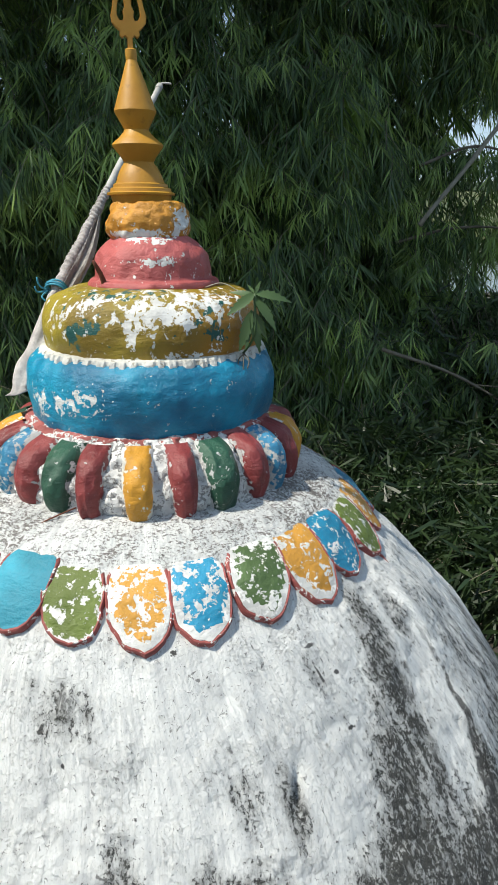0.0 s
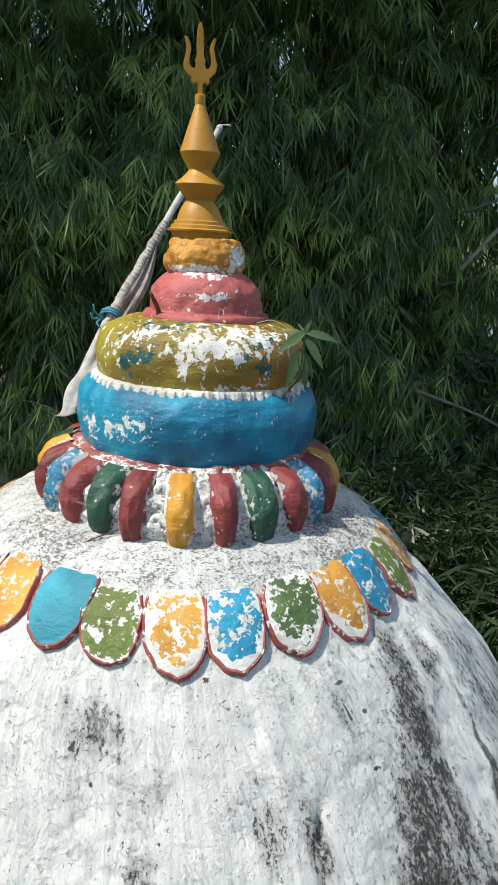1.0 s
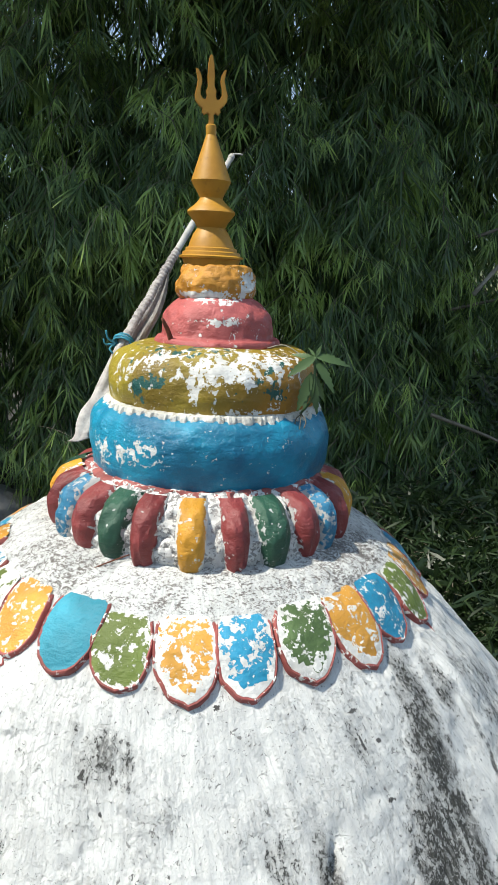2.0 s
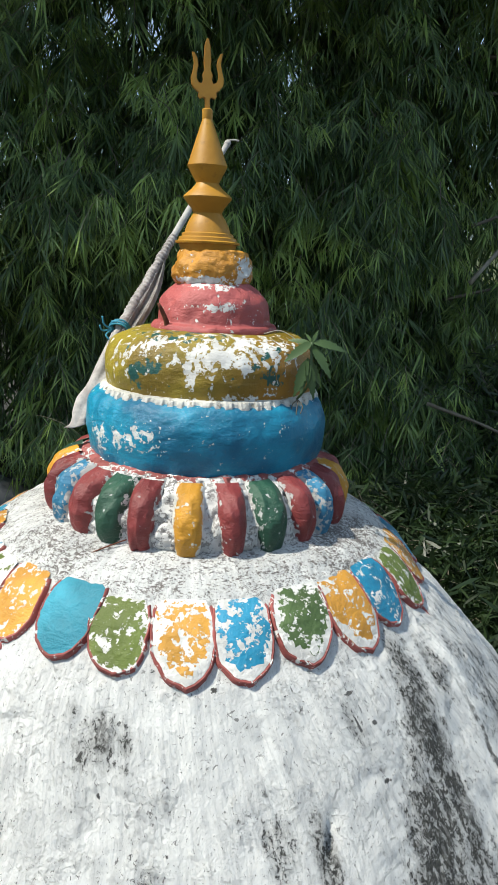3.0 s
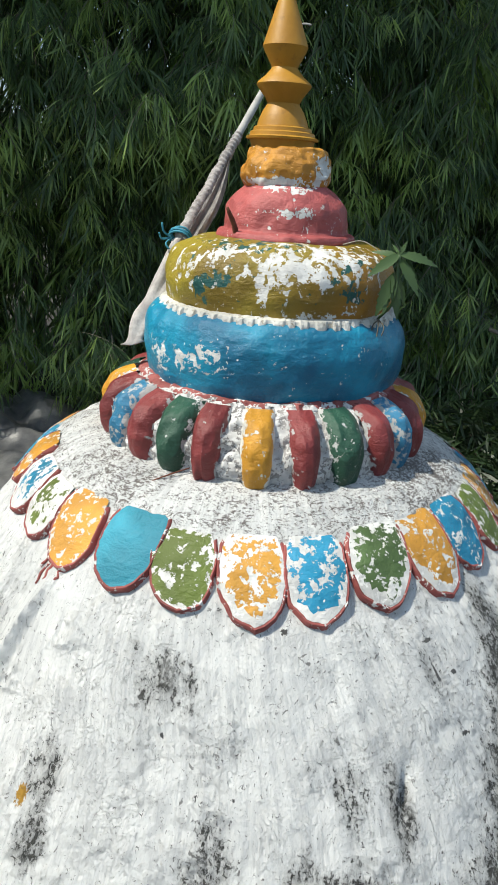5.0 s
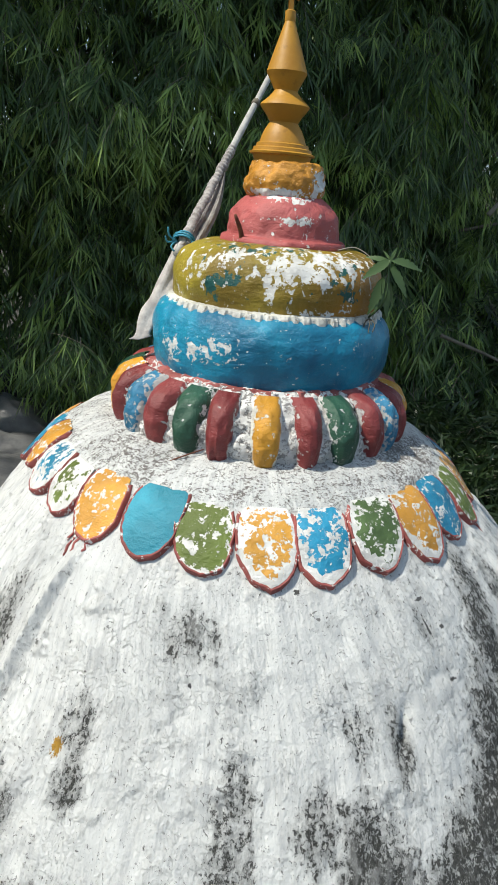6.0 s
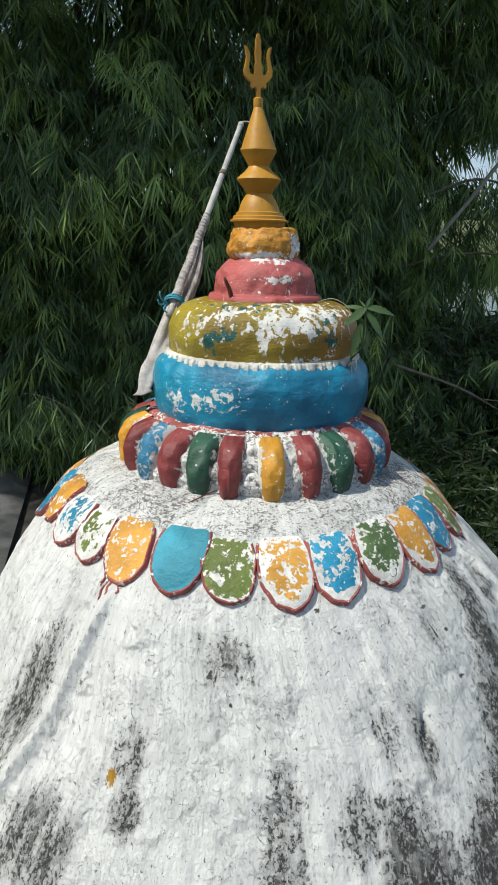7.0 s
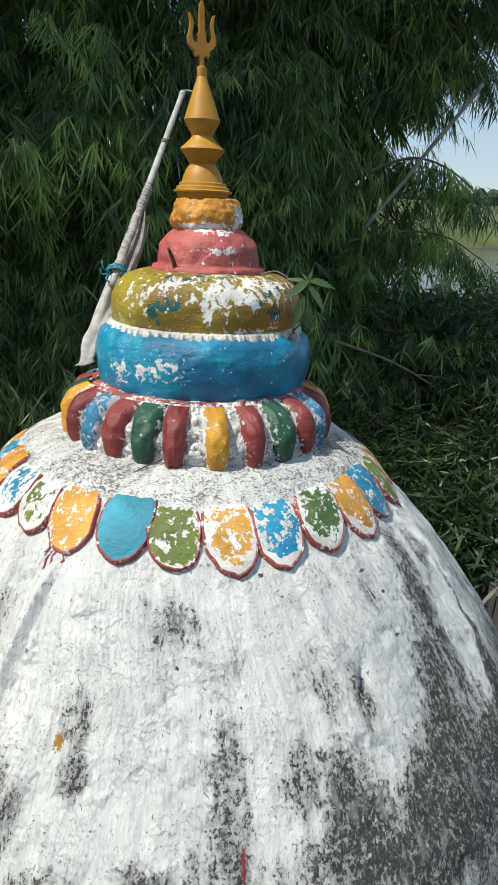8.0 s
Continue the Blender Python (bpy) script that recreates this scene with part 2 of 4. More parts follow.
RED = (0.36, 0.075, 0.065)
CORE = peeling("rough_white_plaster", (0.30, 0.285, 0.275), 0.536, 60.0, under=(0.68, 0.67, 0.65), rough=0.85)
BARE = peeling("bare_lime_plaster", (0.66, 0.65, 0.62), 0.60, 45.0, under=(0.76, 0.75, 0.73), rough=0.85)
TRIM_WHITE = peeling("white_trim_paint", (0.64, 0.63, 0.58), 0.64, 45.0, under=(0.40, 0.37, 0.31))
BLUE_RING = peeling("sky_blue_gloss_paint", (0.002, 0.165, 0.310), 0.692, 34.0, rough=0.33, fade=(0.004, 0.280, 0.445), patches=(
    ((-0.15, -0.27, 0.38), (0.10, 0.1, 0.055), 0.21), ((-0.25, -0.2, 0.36), (0.08, 0.12, 0.07), 0.21), ((0.19, -0.24, 0.41), (0.025, 0.05, 0.022), 0.24), ((-0.1, -0.25, 0.29), (0.3, 0.2, 0.02), 0.10)))
OLIVE_RING = peeling("mustard_olive_paint", (0.26, 0.17, 0.014), 0.660, 34.0, rough=0.42, fade=(0.35, 0.275, 0.028), patches=(
    ((0.12, -0.20, 0.580), (0.22, 0.2, 0.05), 0.14), ((-0.01, -0.21, 0.560), (0.10, 0.12, 0.05), 0.09), ((-0.02, -0.25, 0.515), (0.025, 0.08, 0.05), 0.16), ((0.03, -0.24, 0.545), (0.13, 0.1, 0.035), 0.12),
    ((-0.14, -0.2, 0.575), (0.14, 0.14, 0.05), 0.09), ((0.08, -0.24, 0.46), (0.16, 0.12, 0.03), 0.15), ((-0.19, -0.16, 0.53), (0.05, 0.1, 0.05), 0.12)),
    amber=((0.34, 0.155, 0.012), (0.24, -0.14, 0.49), (0.34, 0.4, 0.16)), second=((0.008, 0.085, 0.075), (((0.155, -0.19, 0.55), (0.07, 0.12, 0.06), 0.27), ((-0.13, -0.22, 0.525), (0.07, 0.1, 0.055), 0.24), ((0.165, -0.19, 0.50), (0.03, 0.1, 0.03), 0.26), ((-0.04, -0.16, 0.60), (0.16, 0.12, 0.025), 0.22)), 0.665))
PINK = peeling("rose_pink_paint", (0.43, 0.09, 0.085), 0.68, 36.0, rough=0.5, fade=(0.50, 0.115, 0.11), patches=(
    ((0.03, -0.12, 0.665), (0.09, 0.06, 0.016), 0.2), ((0.03, -0.1, 0.712), (0.12, 0.1, 0.015), 0.22)))
ORANGE = peeling("orange_yellow_paint", (0.50, 0.20, 0.018), 0.66, 40.0, rough=0.5, fade=(0.58, 0.26, 0.03), patches=(
    ((0.0, -0.09, 0.722), (0.14, 0.1, 0.016), 0.26), ((0.1, -0.05, 0.755), (0.04, 0.08, 0.05), 0.22)))
RIM_RED = peeling("dull_red_rim_paint", (0.31, 0.072, 0.062), 0.625, 42.0, rough=0.65)
ROUGH = (0.52, 0.515, 0.50)
BAND_RED = peeling("pinkish_red_band_paint", (0.32, 0.08, 0.07), 0.62, 40.0, rough=0.6)
RIB = {
    "red": peeling("dark_red_paint", (0.215, 0.030, 0.029), 0.70, 34.0, under=ROUGH, margin=0.80),
    "green": peeling("bottle_green_paint", (0.012, 0.070, 0.038), 0.67, 42.0, under=ROUGH, margin=0.80),
    "orange": peeling("marigold_paint", (0.66, 0.31, 0.025), 0.655, 30.0, under=(0.74, 0.72, 0.66), margin=0.72),
    "blue": peeling("faded_blue_paint", (0.025, 0.19, 0.33), 0.61, 40.0, under=ROUGH, margin=0.72),
}
PETAL = {
    "orange": peeling("marigold_petal_paint", (0.62, 0.29, 0.035), 0.615, 40.0, margin=0.84),
    "orange_worn": peeling("worn_marigold_petal_paint", (0.60, 0.29, 0.035), 0.578, 36.0, under=(0.8, 0.79, 0.76), margin=0.72),
    "cyan": peeling("turquoise_petal_paint", (0.020, 0.285, 0.39), 0.78, 30.0, rough=0.5, margin=0.98),
    "blue": peeling("blue_petal_paint", (0.004, 0.21, 0.36), 0.63, 40.0, margin=0.84),
    "blue_worn": peeling("worn_blue_petal_paint", (0.004, 0.235, 0.40), 0.602, 30.0, margin=0.74),
    "green": peeling("leaf_green_petal_paint", (0.13, 0.18, 0.025), 0.625, 32.0, margin=0.76),
    "blue_bare": peeling("mostly_flaked_blue_petal_paint", (0.004, 0.235, 0.40), 0.565, 30.0, margin=0.66),
    "green_bare": peeling("mostly_flaked_green_petal_paint", (0.13, 0.18, 0.025), 0.548, 30.0, margin=0.62),
    "green_worn": peeling("worn_green_petal_paint", (0.08, 0.14, 0.04), 0.605, 32.0, margin=0.70),
}


def make_gold():
    n = Nodes("gold_paint")
    tone = n.noise(12.0, 5)
    col = n.mix(n.step(tone, 0.3, 0.7), (0.39, 0.180, 0.016), (0.50, 0.250, 0.026))
    col = n.mix(n.step(n.noise(55.0, 5), 0.58, 0.75, 0, 0.5), col, (0.25, 0.12, 0.02))
    return n.done(col, n.step(tone, 0.2, 0.8, 0.58, 0.44), n.bump(n.noise(70.0, 4), 0.3, 0.002))


def make_plain(name, a, b, scale=20.0, rough=0.7, bump=0.3, distance=0.002, stretch=None, **more):
    n = Nodes(name)
    col = n.mix(n.step(n.noise(scale, 6, stretch=stretch), 0.3, 0.7), a, b)
    col = n.mix(n.step(n.noise(scale * 5, 3), 0.45, 0.75, 0, 0.35), col, tuple(0.6 * c for c in a))
    return n.done(col, rough, n.bump(n.noise(scale * 3, 4, stretch=stretch), bump, distance), **more)


def make_leaf(name, dark, mid, bright, share=0.82):
    """Leaves that differ blade by blade, a few of them fresh and pale. Noise patches paint dappled sun into the colour.
    """
    n = Nodes(name)
    r = n.island()
    col = n.mix(n.step(r, 0.0, share), dark, mid)
    col = n.mix(n.step(r, share, 1.0), col, bright)
    # dappled sun painted in: patches of foliage coloured brighter
    patch = n.step(n.noise(1.9, 4), 0.49, 0.63)
    col = n.mix(n.math("MULTIPLY", patch, 0.75), col, tuple(1.3 * c for c in bright))
    n.bsdf.inputs["Specular IOR Level"].default_value = 0.5
    leaf = n.done(col, 0.42)
    tr = n.tree.nodes.new("ShaderNodeBsdfTranslucent")
    n.link(n.mix(1.0, col, (0.9, 1.0, 0.45), "MULTIPLY"), tr.inputs["Color"])
    mx = n.tree.nodes.new("ShaderNodeMixShader")
    mx.inputs[0].default_value = 0.35
    n.tree.links.new(n.bsdf.outputs[0], mx.inputs[1])
    n.tree.links.new(tr.outputs[0], mx.inputs[2])
    n.tree.links.new(mx.outputs[0], n.tree.nodes["Material Output"].inputs["Surface"])
    return leaf


GOLD = make_gold()
BAMBOO_LEAF = make_leaf("bamboo_leaf", (0.046, 0.092, 0.040), (0.115, 0.195, 0.074), (0.29, 0.41, 0.115))
# one shrub foliage in two colours: shade painted dark, sunlight painted pale
SHADED_SHRUB_LEAF = make_leaf("shaded_shrub_leaf", (0.014, 0.030, 0.012), (0.030, 0.058, 0.022), (0.055, 0.09, 0.032), 0.85)
SUNLIT_SHRUB_LEAF = make_leaf("sunlit_shrub_leaf", (0.05, 0.085, 0.03), (0.10, 0.15, 0.05), (0.17, 0.22, 0.07), 0.8)
WEED_LEAF = make_leaf("weed_leaf", (0.06, 0.11, 0.04), (0.10, 0.17, 0.065), (0.17, 0.26, 0.09), 0.6)
CULM = make_plain("bamboo_culm", (0.10, 0.11, 0.05), (0.16, 0.15, 0.09), 9.0, 0.5, stretch=(1, 1, 0.2))
TWIG = make_plain("dry_twig", (0.10, 0.085, 0.06), (0.17, 0.15, 0.115), 14.0, 0.8)
DRY_POLE = make_plain("dry_bamboo", (0.20, 0.19, 0.15), (0.30, 0.285, 0.235), 14.0, 0.7)
POLE = make_plain("weathered_pole", (0.34, 0.33, 0.31), (0.50, 0.49, 0.46), 25.0, 0.55, stretch=(1, 1, 0.15))
CLOTH = make_plain("greyed_cotton", (0.34, 0.31, 0.295), (0.54, 0.51, 0.48), 30.0, 0.9, 0.5, 0.002)
WOUND = make_plain("weathered_winding", (0.24, 0.22, 0.21), (0.46, 0.43, 0.41), 60.0, 0.9, 0.6, 0.003)
CORD = make_plain("blue_cord", (0.02, 0.20, 0.30), (0.05, 0.30, 0.40), 60.0, 0.7)
RUST = make_plain("rusty_iron", (0.10, 0.03, 0.015), (0.18, 0.06, 0.03), 60.0, 0.85)
SOIL = make_plain("dry_soil", (0.030, 0.027, 0.022), (0.070, 0.062, 0.050), 2.2, 0.95, 0.7, 0.03)
# concrete coloured darker to include the bamboo's shade on the slab
CONCRETE = make_plain("old_concrete", (0.05, 0.048, 0.045), (0.10, 0.097, 0.092), 7.0, 0.9, 0.5, 0.006)
TARP = make_plain("grey_plastic_sheet", (0.07, 0.072, 0.078), (0.17, 0.168, 0.165), 6.0, 0.33, 0.5, 0.01)
GRASS = make_plain("far_meadow", (0.045, 0.062, 0.018), (0.095, 0.11, 0.036), 0.25, 0.95, 0.4, 0.05)
FAR_WOOD = make_plain("far_wood", (0.025, 0.045, 0.022), (0.06, 0.085, 0.045), 0.6, 0.95, 0.8, 0.3)


def make_water():
    n = Nodes("pond_water")
    return n.done((0.09, 0.11, 0.10), 0.08, n.bump(n.noise(3.0, 4, stretch=(1, 2.5, 1)), 0.25, 0.02))


WATER = make_water()


# ---- building helpers ----
def mesh_object(name, bm, material, parent=None, label="", smooth=True):
    for e in bm.edges:
        if len(e.link_faces) == 2 and e.calc_face_angle(0) > 0.6:
            e.smooth = False
    me = bpy.data.meshes.new(name)
    bm.to_mesh(me)
    bm.free()
    me.materials.append(material)
    if smooth:
        for p in me.polygons:
            p.use_smooth = True
    ob = new(name, me)
    if parent:
        ob.parent = parent
    return tagged(ob, label)


def part(name, bm, material, parent, label="", smooth=True):
    return mesh_object(name, bm, material, parent, label, smooth)


def from_arrays(name, verts, faces, material, parent=None, label="", smooth=False):
    me = bpy.data.meshes.new(name)
    me.from_pydata([tuple(v) for v in verts], [], faces)
    me.materials.append(material)
    if smooth:
        for p in me.polygons:
            p.use_smooth = True
    ob = new(name, me)
    if parent:
        ob.parent = parent
    return tagged(ob, label)


def empty(name, place=(0, 0, 0)):
    ob = new(name)
    ob.location = place
    ob.empty_display_size = 0.05
    return ob


def smooth_path(points, steps):
    """Catmull-Rom through the points."""
    pts = [Vector(p) for p in points]
    pts = [pts[0] * 2 - pts[1]] + pts + [pts[-1] * 2 - pts[-2]]
    out = []
    for a, b, c, d in zip(pts, pts[1:], pts[2:], pts[3:]):
        for k in range(steps):
            t = k / steps
            out.append(0.5 * (2 * b + (c - a) * t + (2 * a - 5 * b + 4 * c - d) * t * t + (3 * b - a - 3 * c + d) * t ** 3))
    return out + [pts[-2]]


def revolve(profile, turns=96, steps=4, lump=0.0, grain=8.0, shift=None, curved=True, cap=False):
    """Surface of revolution of (radius, z), hand-modelled: lump is the unevenness in metres, shift(z) the way its centre wanders."""
    rows = [Vector((r, z, 0)) for r, z in profile]
    rows = smooth_path(rows, steps) if curved else rows
    bm = bmesh.new()
    rings = []
    for v in rows:
        r, z = max(v.x, 0.0005), v.y
        sx, sy = shift(z) if shift else (0, 0)
        ring = []
        for k in range(turns):
            a = 2 * math.pi * k / turns
            p = Vector((r * math.sin(a), -r * math.cos(a), z))
            d = lump * (noise.noise(p * grain) + 0.5 * noise.noise(p * grain * 2.7)) if lump else 0
            ring.append(bm.verts.new((p.x * (1 + d / r) + sx, p.y * (1 + d / r) + sy, z + 0.4 * d)))
        rings.append(ring)
    for a, b in zip(rings, rings[1:]):
        for k in range(turns):
            bm.faces.new((a[k], a[(k + 1) % turns], b[(k + 1) % turns], b[k]))
    if cap:
        bm.faces.new(rings[-1])
        bm.faces.new(rings[0][::-1])
    bmesh.ops.recalc_face_normals(bm, faces=bm.faces)
    return bm


def tube(points, radii, sides=10, lump=0.0, grain=20.0):
    """A tube along points, with a radius at each."""
    bm = bmesh.new()
    rings = []
    for i, p in enumerate(points):
        p = Vector(p)
        way = (Vector(points[min(i + 1, len(points) - 1)]) - Vector(points[max(i - 1, 0)])).normalized()
        side = way.orthogonal().normalized() if i == 0 else (side - way * side.dot(way)).normalized()
        up = way.cross(side)
        r = radii[i] if isinstance(radii, (list, tuple)) else radii
        ring = []
        for k in range(sides):
            a = 2 * math.pi * k / sides
            q = side * math.cos(a) + up * math.sin(a)
            d = lump * noise.noise((p + q * r) * grain) if lump else 0
            ring.append(bm.verts.new(p + q * (r + d)))
        rings.append(ring)
    for a, b in zip(rings, rings[1:]):
        for k in range(sides):
            bm.faces.new((a[k], a[(k + 1) % sides], b[(k + 1) % sides], b[k]))
    bm.faces.new(rings[0][::-1])
    bm.faces.new(rings[-1])
    return bm


# ---- ground and distance ----
LEVEL = 0.9          # height of the petal tips above the ground


def make_ground():
    bm = bmesh.new()
    bmesh.ops.create_grid(bm, x_segments=90, y_segments=90, size=1.0)
    for v in bm.verts:
        # fine near the middle, wide far off
        x, y = (math.copysign(abs(c) ** 3.2 * 900 + abs(c) * 8, c) for c in (v.co.x, v.co.y))
        d = math.hypot(x - 24, y - 40)
        dip = -0.9 * max(0.0, 1 - (d / 30) ** 4)
        v.co = (x, y, dip + 0.05 * noise.noise((x * 0.8, y * 0.8, 0)) * min(1, 8 / (1 + abs(x) + abs(y))))
    return tagged(mesh_object("ground", bm, SOIL), "bare dry grey-brown soil around the shrine", "ground", kind="structure")


make_ground()
bm = bmesh.new()
bmesh.ops.create_circle(bm, cap_ends=True, segments=64, radius=28.8)
pond = mesh_object("water", bm, WATER, smooth=False)
pond.location = (24, 40, -0.32)
tagged(pond, "still grey-green pond beyond the bamboo", "pond", kind="structure")


def make_meadow():
    bm = bmesh.new()
    bmesh.ops.create_grid(bm, x_segments=60, y_segments=30, size=1.0)
    for v in bm.verts:
        x, y = v.co.x * 160 + 60, (v.co.y + 1) * 60 + 62
        v.co = (x, y, (1.3 if y > 62.5 else -0.6) + 0.4 * noise.noise((x * 0.05, y * 0.05, 3)) + 0.075 * (y - 62))
    return tagged(mesh_object("meadow", bm, GRASS), "sunlit yellow-green meadow across the pond", "field", kind="structure")


make_meadow()


def make_far_wood():
    random.seed(11)
    verts, faces = [], []
    for k in range(700):
        a = radians(random.uniform(5, 75))
        d = random.uniform(150, 165)
        c = Vector((d * math.sin(a), d * math.cos(a), 1.4 + 0.075 * (d * math.cos(a) - 62) + random.uniform(0.0, 1.6) * (0.7 + 0.5 * math.sin(a * 23))))
        r = random.uniform(0.7, 1.4)
        base = len(verts)
        for i in range(5):
            th = math.pi * (i + 0.5) / 5
            for j in range(7):
                ph = 2 * math.pi * j / 7
                q = Vector((math.sin(th) * math.cos(ph), math.sin(th) * math.sin(ph), math.cos(th)))
                verts.append(c + q * r * (1 + 0.4 * noise.noise((c + q * r) * 0.9)))
        for i in range(4):
            for j in range(7):
                faces.append((base + i * 7 + j, base + i * 7 + (j + 1) % 7, base + i * 7 + 7 + (j + 1) % 7, base + i * 7 + 7 + j))
    ob = from_arrays("backdrop_wood", verts, faces, FAR_WOOD)
    return tagged(ob, "low dark line of trees at the horizon", "trees", kind="stuff")


make_far_wood()


# ---- the shrine dome ----
DOME = [(0.30, 0.176), (0.36, 0.168), (0.41, 0.157), (0.46, 0.137), (0.52, 0.092), (0.60, -0.004), (0.65, -0.055), (0.71, -0.125),
        (0.775, -0.220), (0.845, -0.32), (0.92, -0.43), (1.0, -0.56), (1.06, -0.70), (1.10, -0.93)]
dome_path = [(v.x, v.y) for v in smooth_path([Vector((r, z, 0)) for r, z in DOME], 13)]


def dome_shift(z):
    k = min(1.0, max(0.0, (0.0 - z) / 0.3))
    return 0.055 * k, 0.02 * k


def on_dome(r):
    """Height of the dome at radius r and the outward normal (radial, up)."""
    for (r0, z0), (r1, z1) in zip(dome_path, dome_path[1:]):
        if r0 <= r <= r1:
            k = (r - r0) / (r1 - r0)
            d = Vector((r1 - r0, z1 - z0)).normalized()
            return z0 + k * (z1 - z0), (-d.y, d.x)
    return dome_path[-1][1], (1, 0)


# worn hips: azimuth, drift with height, width, height, side of the steep face
HIPS = [(-0.73, 0.42, 0.09, 0.021, 1), (0.960, 0.47, 0.34, 0.015, -1), (2.6, 0.0, 0.12, 0.02, 1), (-2.4, 0.0, 0.12, 0.02, 1)]
DENT = (0.205, -0.242)


def make_dome(parent):
    bm = bmesh.new()
    turns, rings = 640, []
    for r, z in dome_path:
        sx, sy = dome_shift(z)
        ring = []
        for k in range(turns):
            a = 2 * math.pi * k / turns
            p = Vector((math.sin(a), -math.cos(a), 0)) * r + Vector((0, 0, z))
            d = 0.006 * noise.noise(p * 5) + 0.003 * noise.noise(p * 13) + 0.0022 * noise.noise(p * 29) + 0.0012 * noise.noise(p * 60) + 0.0015 * noise.noise((a * 22, z * 4, 5.0)) + 0.002 * abs(noise.noise(p * 17 + Vector((3, 1, 7))))
            low = min(1.0, max(0.0, (0.02 - z) / 0.10))
            d -= 0.016 * math.exp(-((p.x - DENT[0]) ** 2 / 0.00016 + (p.z - DENT[1] - 1.6 * (p.x - DENT[0])) ** 2 / 0.0006)) if p.y < 0 else 0
            # worn hips that run down the dome
            for ridge, drift, width, height, steep in HIPS:
                off = steep * ((a - ridge - drift * (z + 0.05) + math.pi) % (2 * math.pi) - math.pi)
                d += low * height * max(0.0, 1 - abs(off) / (width if off < 0 else width * 0.28)) ** 1.3
            ring.append(bm.verts.new((p.x * (1 + d / r) + sx, p.y * (1 + d / r) + sy, z + 0.5 * d)))
        rings.append(ring)
    for a, b in zip(rings, rings[1:]):
        for k in range(turns):
            bm.faces.new((a[k], a[(k + 1) % turns], b[(k + 1) % turns], b[k]))
    bm.faces.new(rings[0][::-1])
    bmesh.ops.recalc_face_normals(bm, faces=bm.faces)
    return part("dome", bm, plaster, parent, "whitewashed plaster dome streaked with black mould")




shrine = tagged(empty("shrine_dome", (0, 0, LEVEL)), "whitewashed mould-stained dome with brightly painted rings and petals", "shrine")
make_dome(shrine)

# half outline of a petal: along its length, across
HALF = [(0.0, 0.70), (0.02, 0.82), (0.12, 0.93), (0.32, 1.0), (0.52, 0.99), (0.68, 0.90), (0.82, 0.70), (0.935, 0.40), (1.0, 0.0)]


def petal_outline(wobble):
    right = [(v.x, v.y) for v in smooth_path([Vector((u, w, 0)) for u, w in HALF], 3)]
    left = [(u, -w) for u, w in right[-2::-1]]
    out = right + left
    return [(u + 0.035 * noise.noise((u * 3, w * 3, wobble)), w + 0.09 * noise.noise((u * 3.5, w * 2, wobble + 5)) + 0.03 * noise.noise((u * 14, w * 9, wobble))) for u, w in out]


def make_petal(parent, az_top, az_tip, r_top, r_tip, half, colour, wobble, bare=False):
    """One moulded petal: azimuths of its top and its tip, their radii, and half its spread, in radians."""
    line = petal_outline(wobble)

    def place(u, w, h):
        r = r_top + (r_tip - r_top) * u
        z, (nr, nz) = on_dome(r)
        a = az_top + (az_tip - az_top) * u + w * half
        h = 0.78 * h
        rr = r + nr * h
        return Vector((rr * math.sin(a), -rr * math.cos(a), z + nz * h))

    def rings(scales):
        bm = bmesh.new()
        rim = bm.verts.layers.float.new("rim")
        made = []
        for s, h in scales:
            made.append([bm.verts.new(place(0.48 + (u - 0.48) * s + (0.012 * noise.noise((u * 16, w * 12, wobble + s * 3)) if s > 0.88 else 0), w * s + (0.035 * noise.noise((u * 13, w * 9, wobble + 7 + s * 3)) if s > 0.88 else 0), (h + 0.003 * noise.noise((u * s * 4, w * s * 3, wobble))) * min(1.0, 0.18 + 2.0 * (0.48 + (u - 0.48) * s)))) for u, w in line])
            for v in made[-1]:
                v[rim] = s
        n = len(line)
        for a, b in zip(made, made[1:]):
            for k in range(n):
                bm.faces.new((a[k], a[(k + 1) % n], b[(k + 1) % n], b[k]))
        return bm, made

    bm, made = rings([(0.06, 0.019), (0.2, 0.019), (0.4, 0.019), (0.6, 0.0185), (0.76, 0.0175), (0.91, 0.016)])
    bm.faces.new(made[0][::-1])
    bmesh.ops.recalc_face_normals(bm, faces=bm.faces)
    face = part("petal", bm, PETAL[colour], parent)
    bm, made = rings([(0.905, 0.0162), (0.95, 0.018), (0.99, 0.014), (1.015, 0.003), (1.015, -0.012)])
    top = [v for ring in made for v, (u, w) in zip(ring, line) if u < 0.05 + 0.25 * abs(noise.noise((wobble, w, 1.0)))]
    bmesh.ops.delete(bm, geom=top, context="VERTS")
    bmesh.ops.recalc_face_normals(bm, faces=bm.faces)
    part("petal_rim", bm, RIM_RED, face, "dull red painted rim")
    if bare:
        bm, made = rings([(0.62, 0.0190), (0.80, 0.0186), (0.90, 0.0172)])
        for v, o, (u, w) in zip(made[0], made[1], line):
            k = min(1.0, max(0.0, 0.55 + 1.5 * noise.noise((u * 9, w * 7, wobble + 2))))
            v.co = v.co.lerp(o.co, k)
        top = [v for ring in made for v, (u, w) in zip(ring, line) if u < 0.55]
        bmesh.ops.delete(bm, geom=top, context="VERTS")
        bmesh.ops.recalc_face_normals(bm, faces=bm.faces)
        part("bare_margin", bm, BARE, face, "bare white plaster edge")
    return face


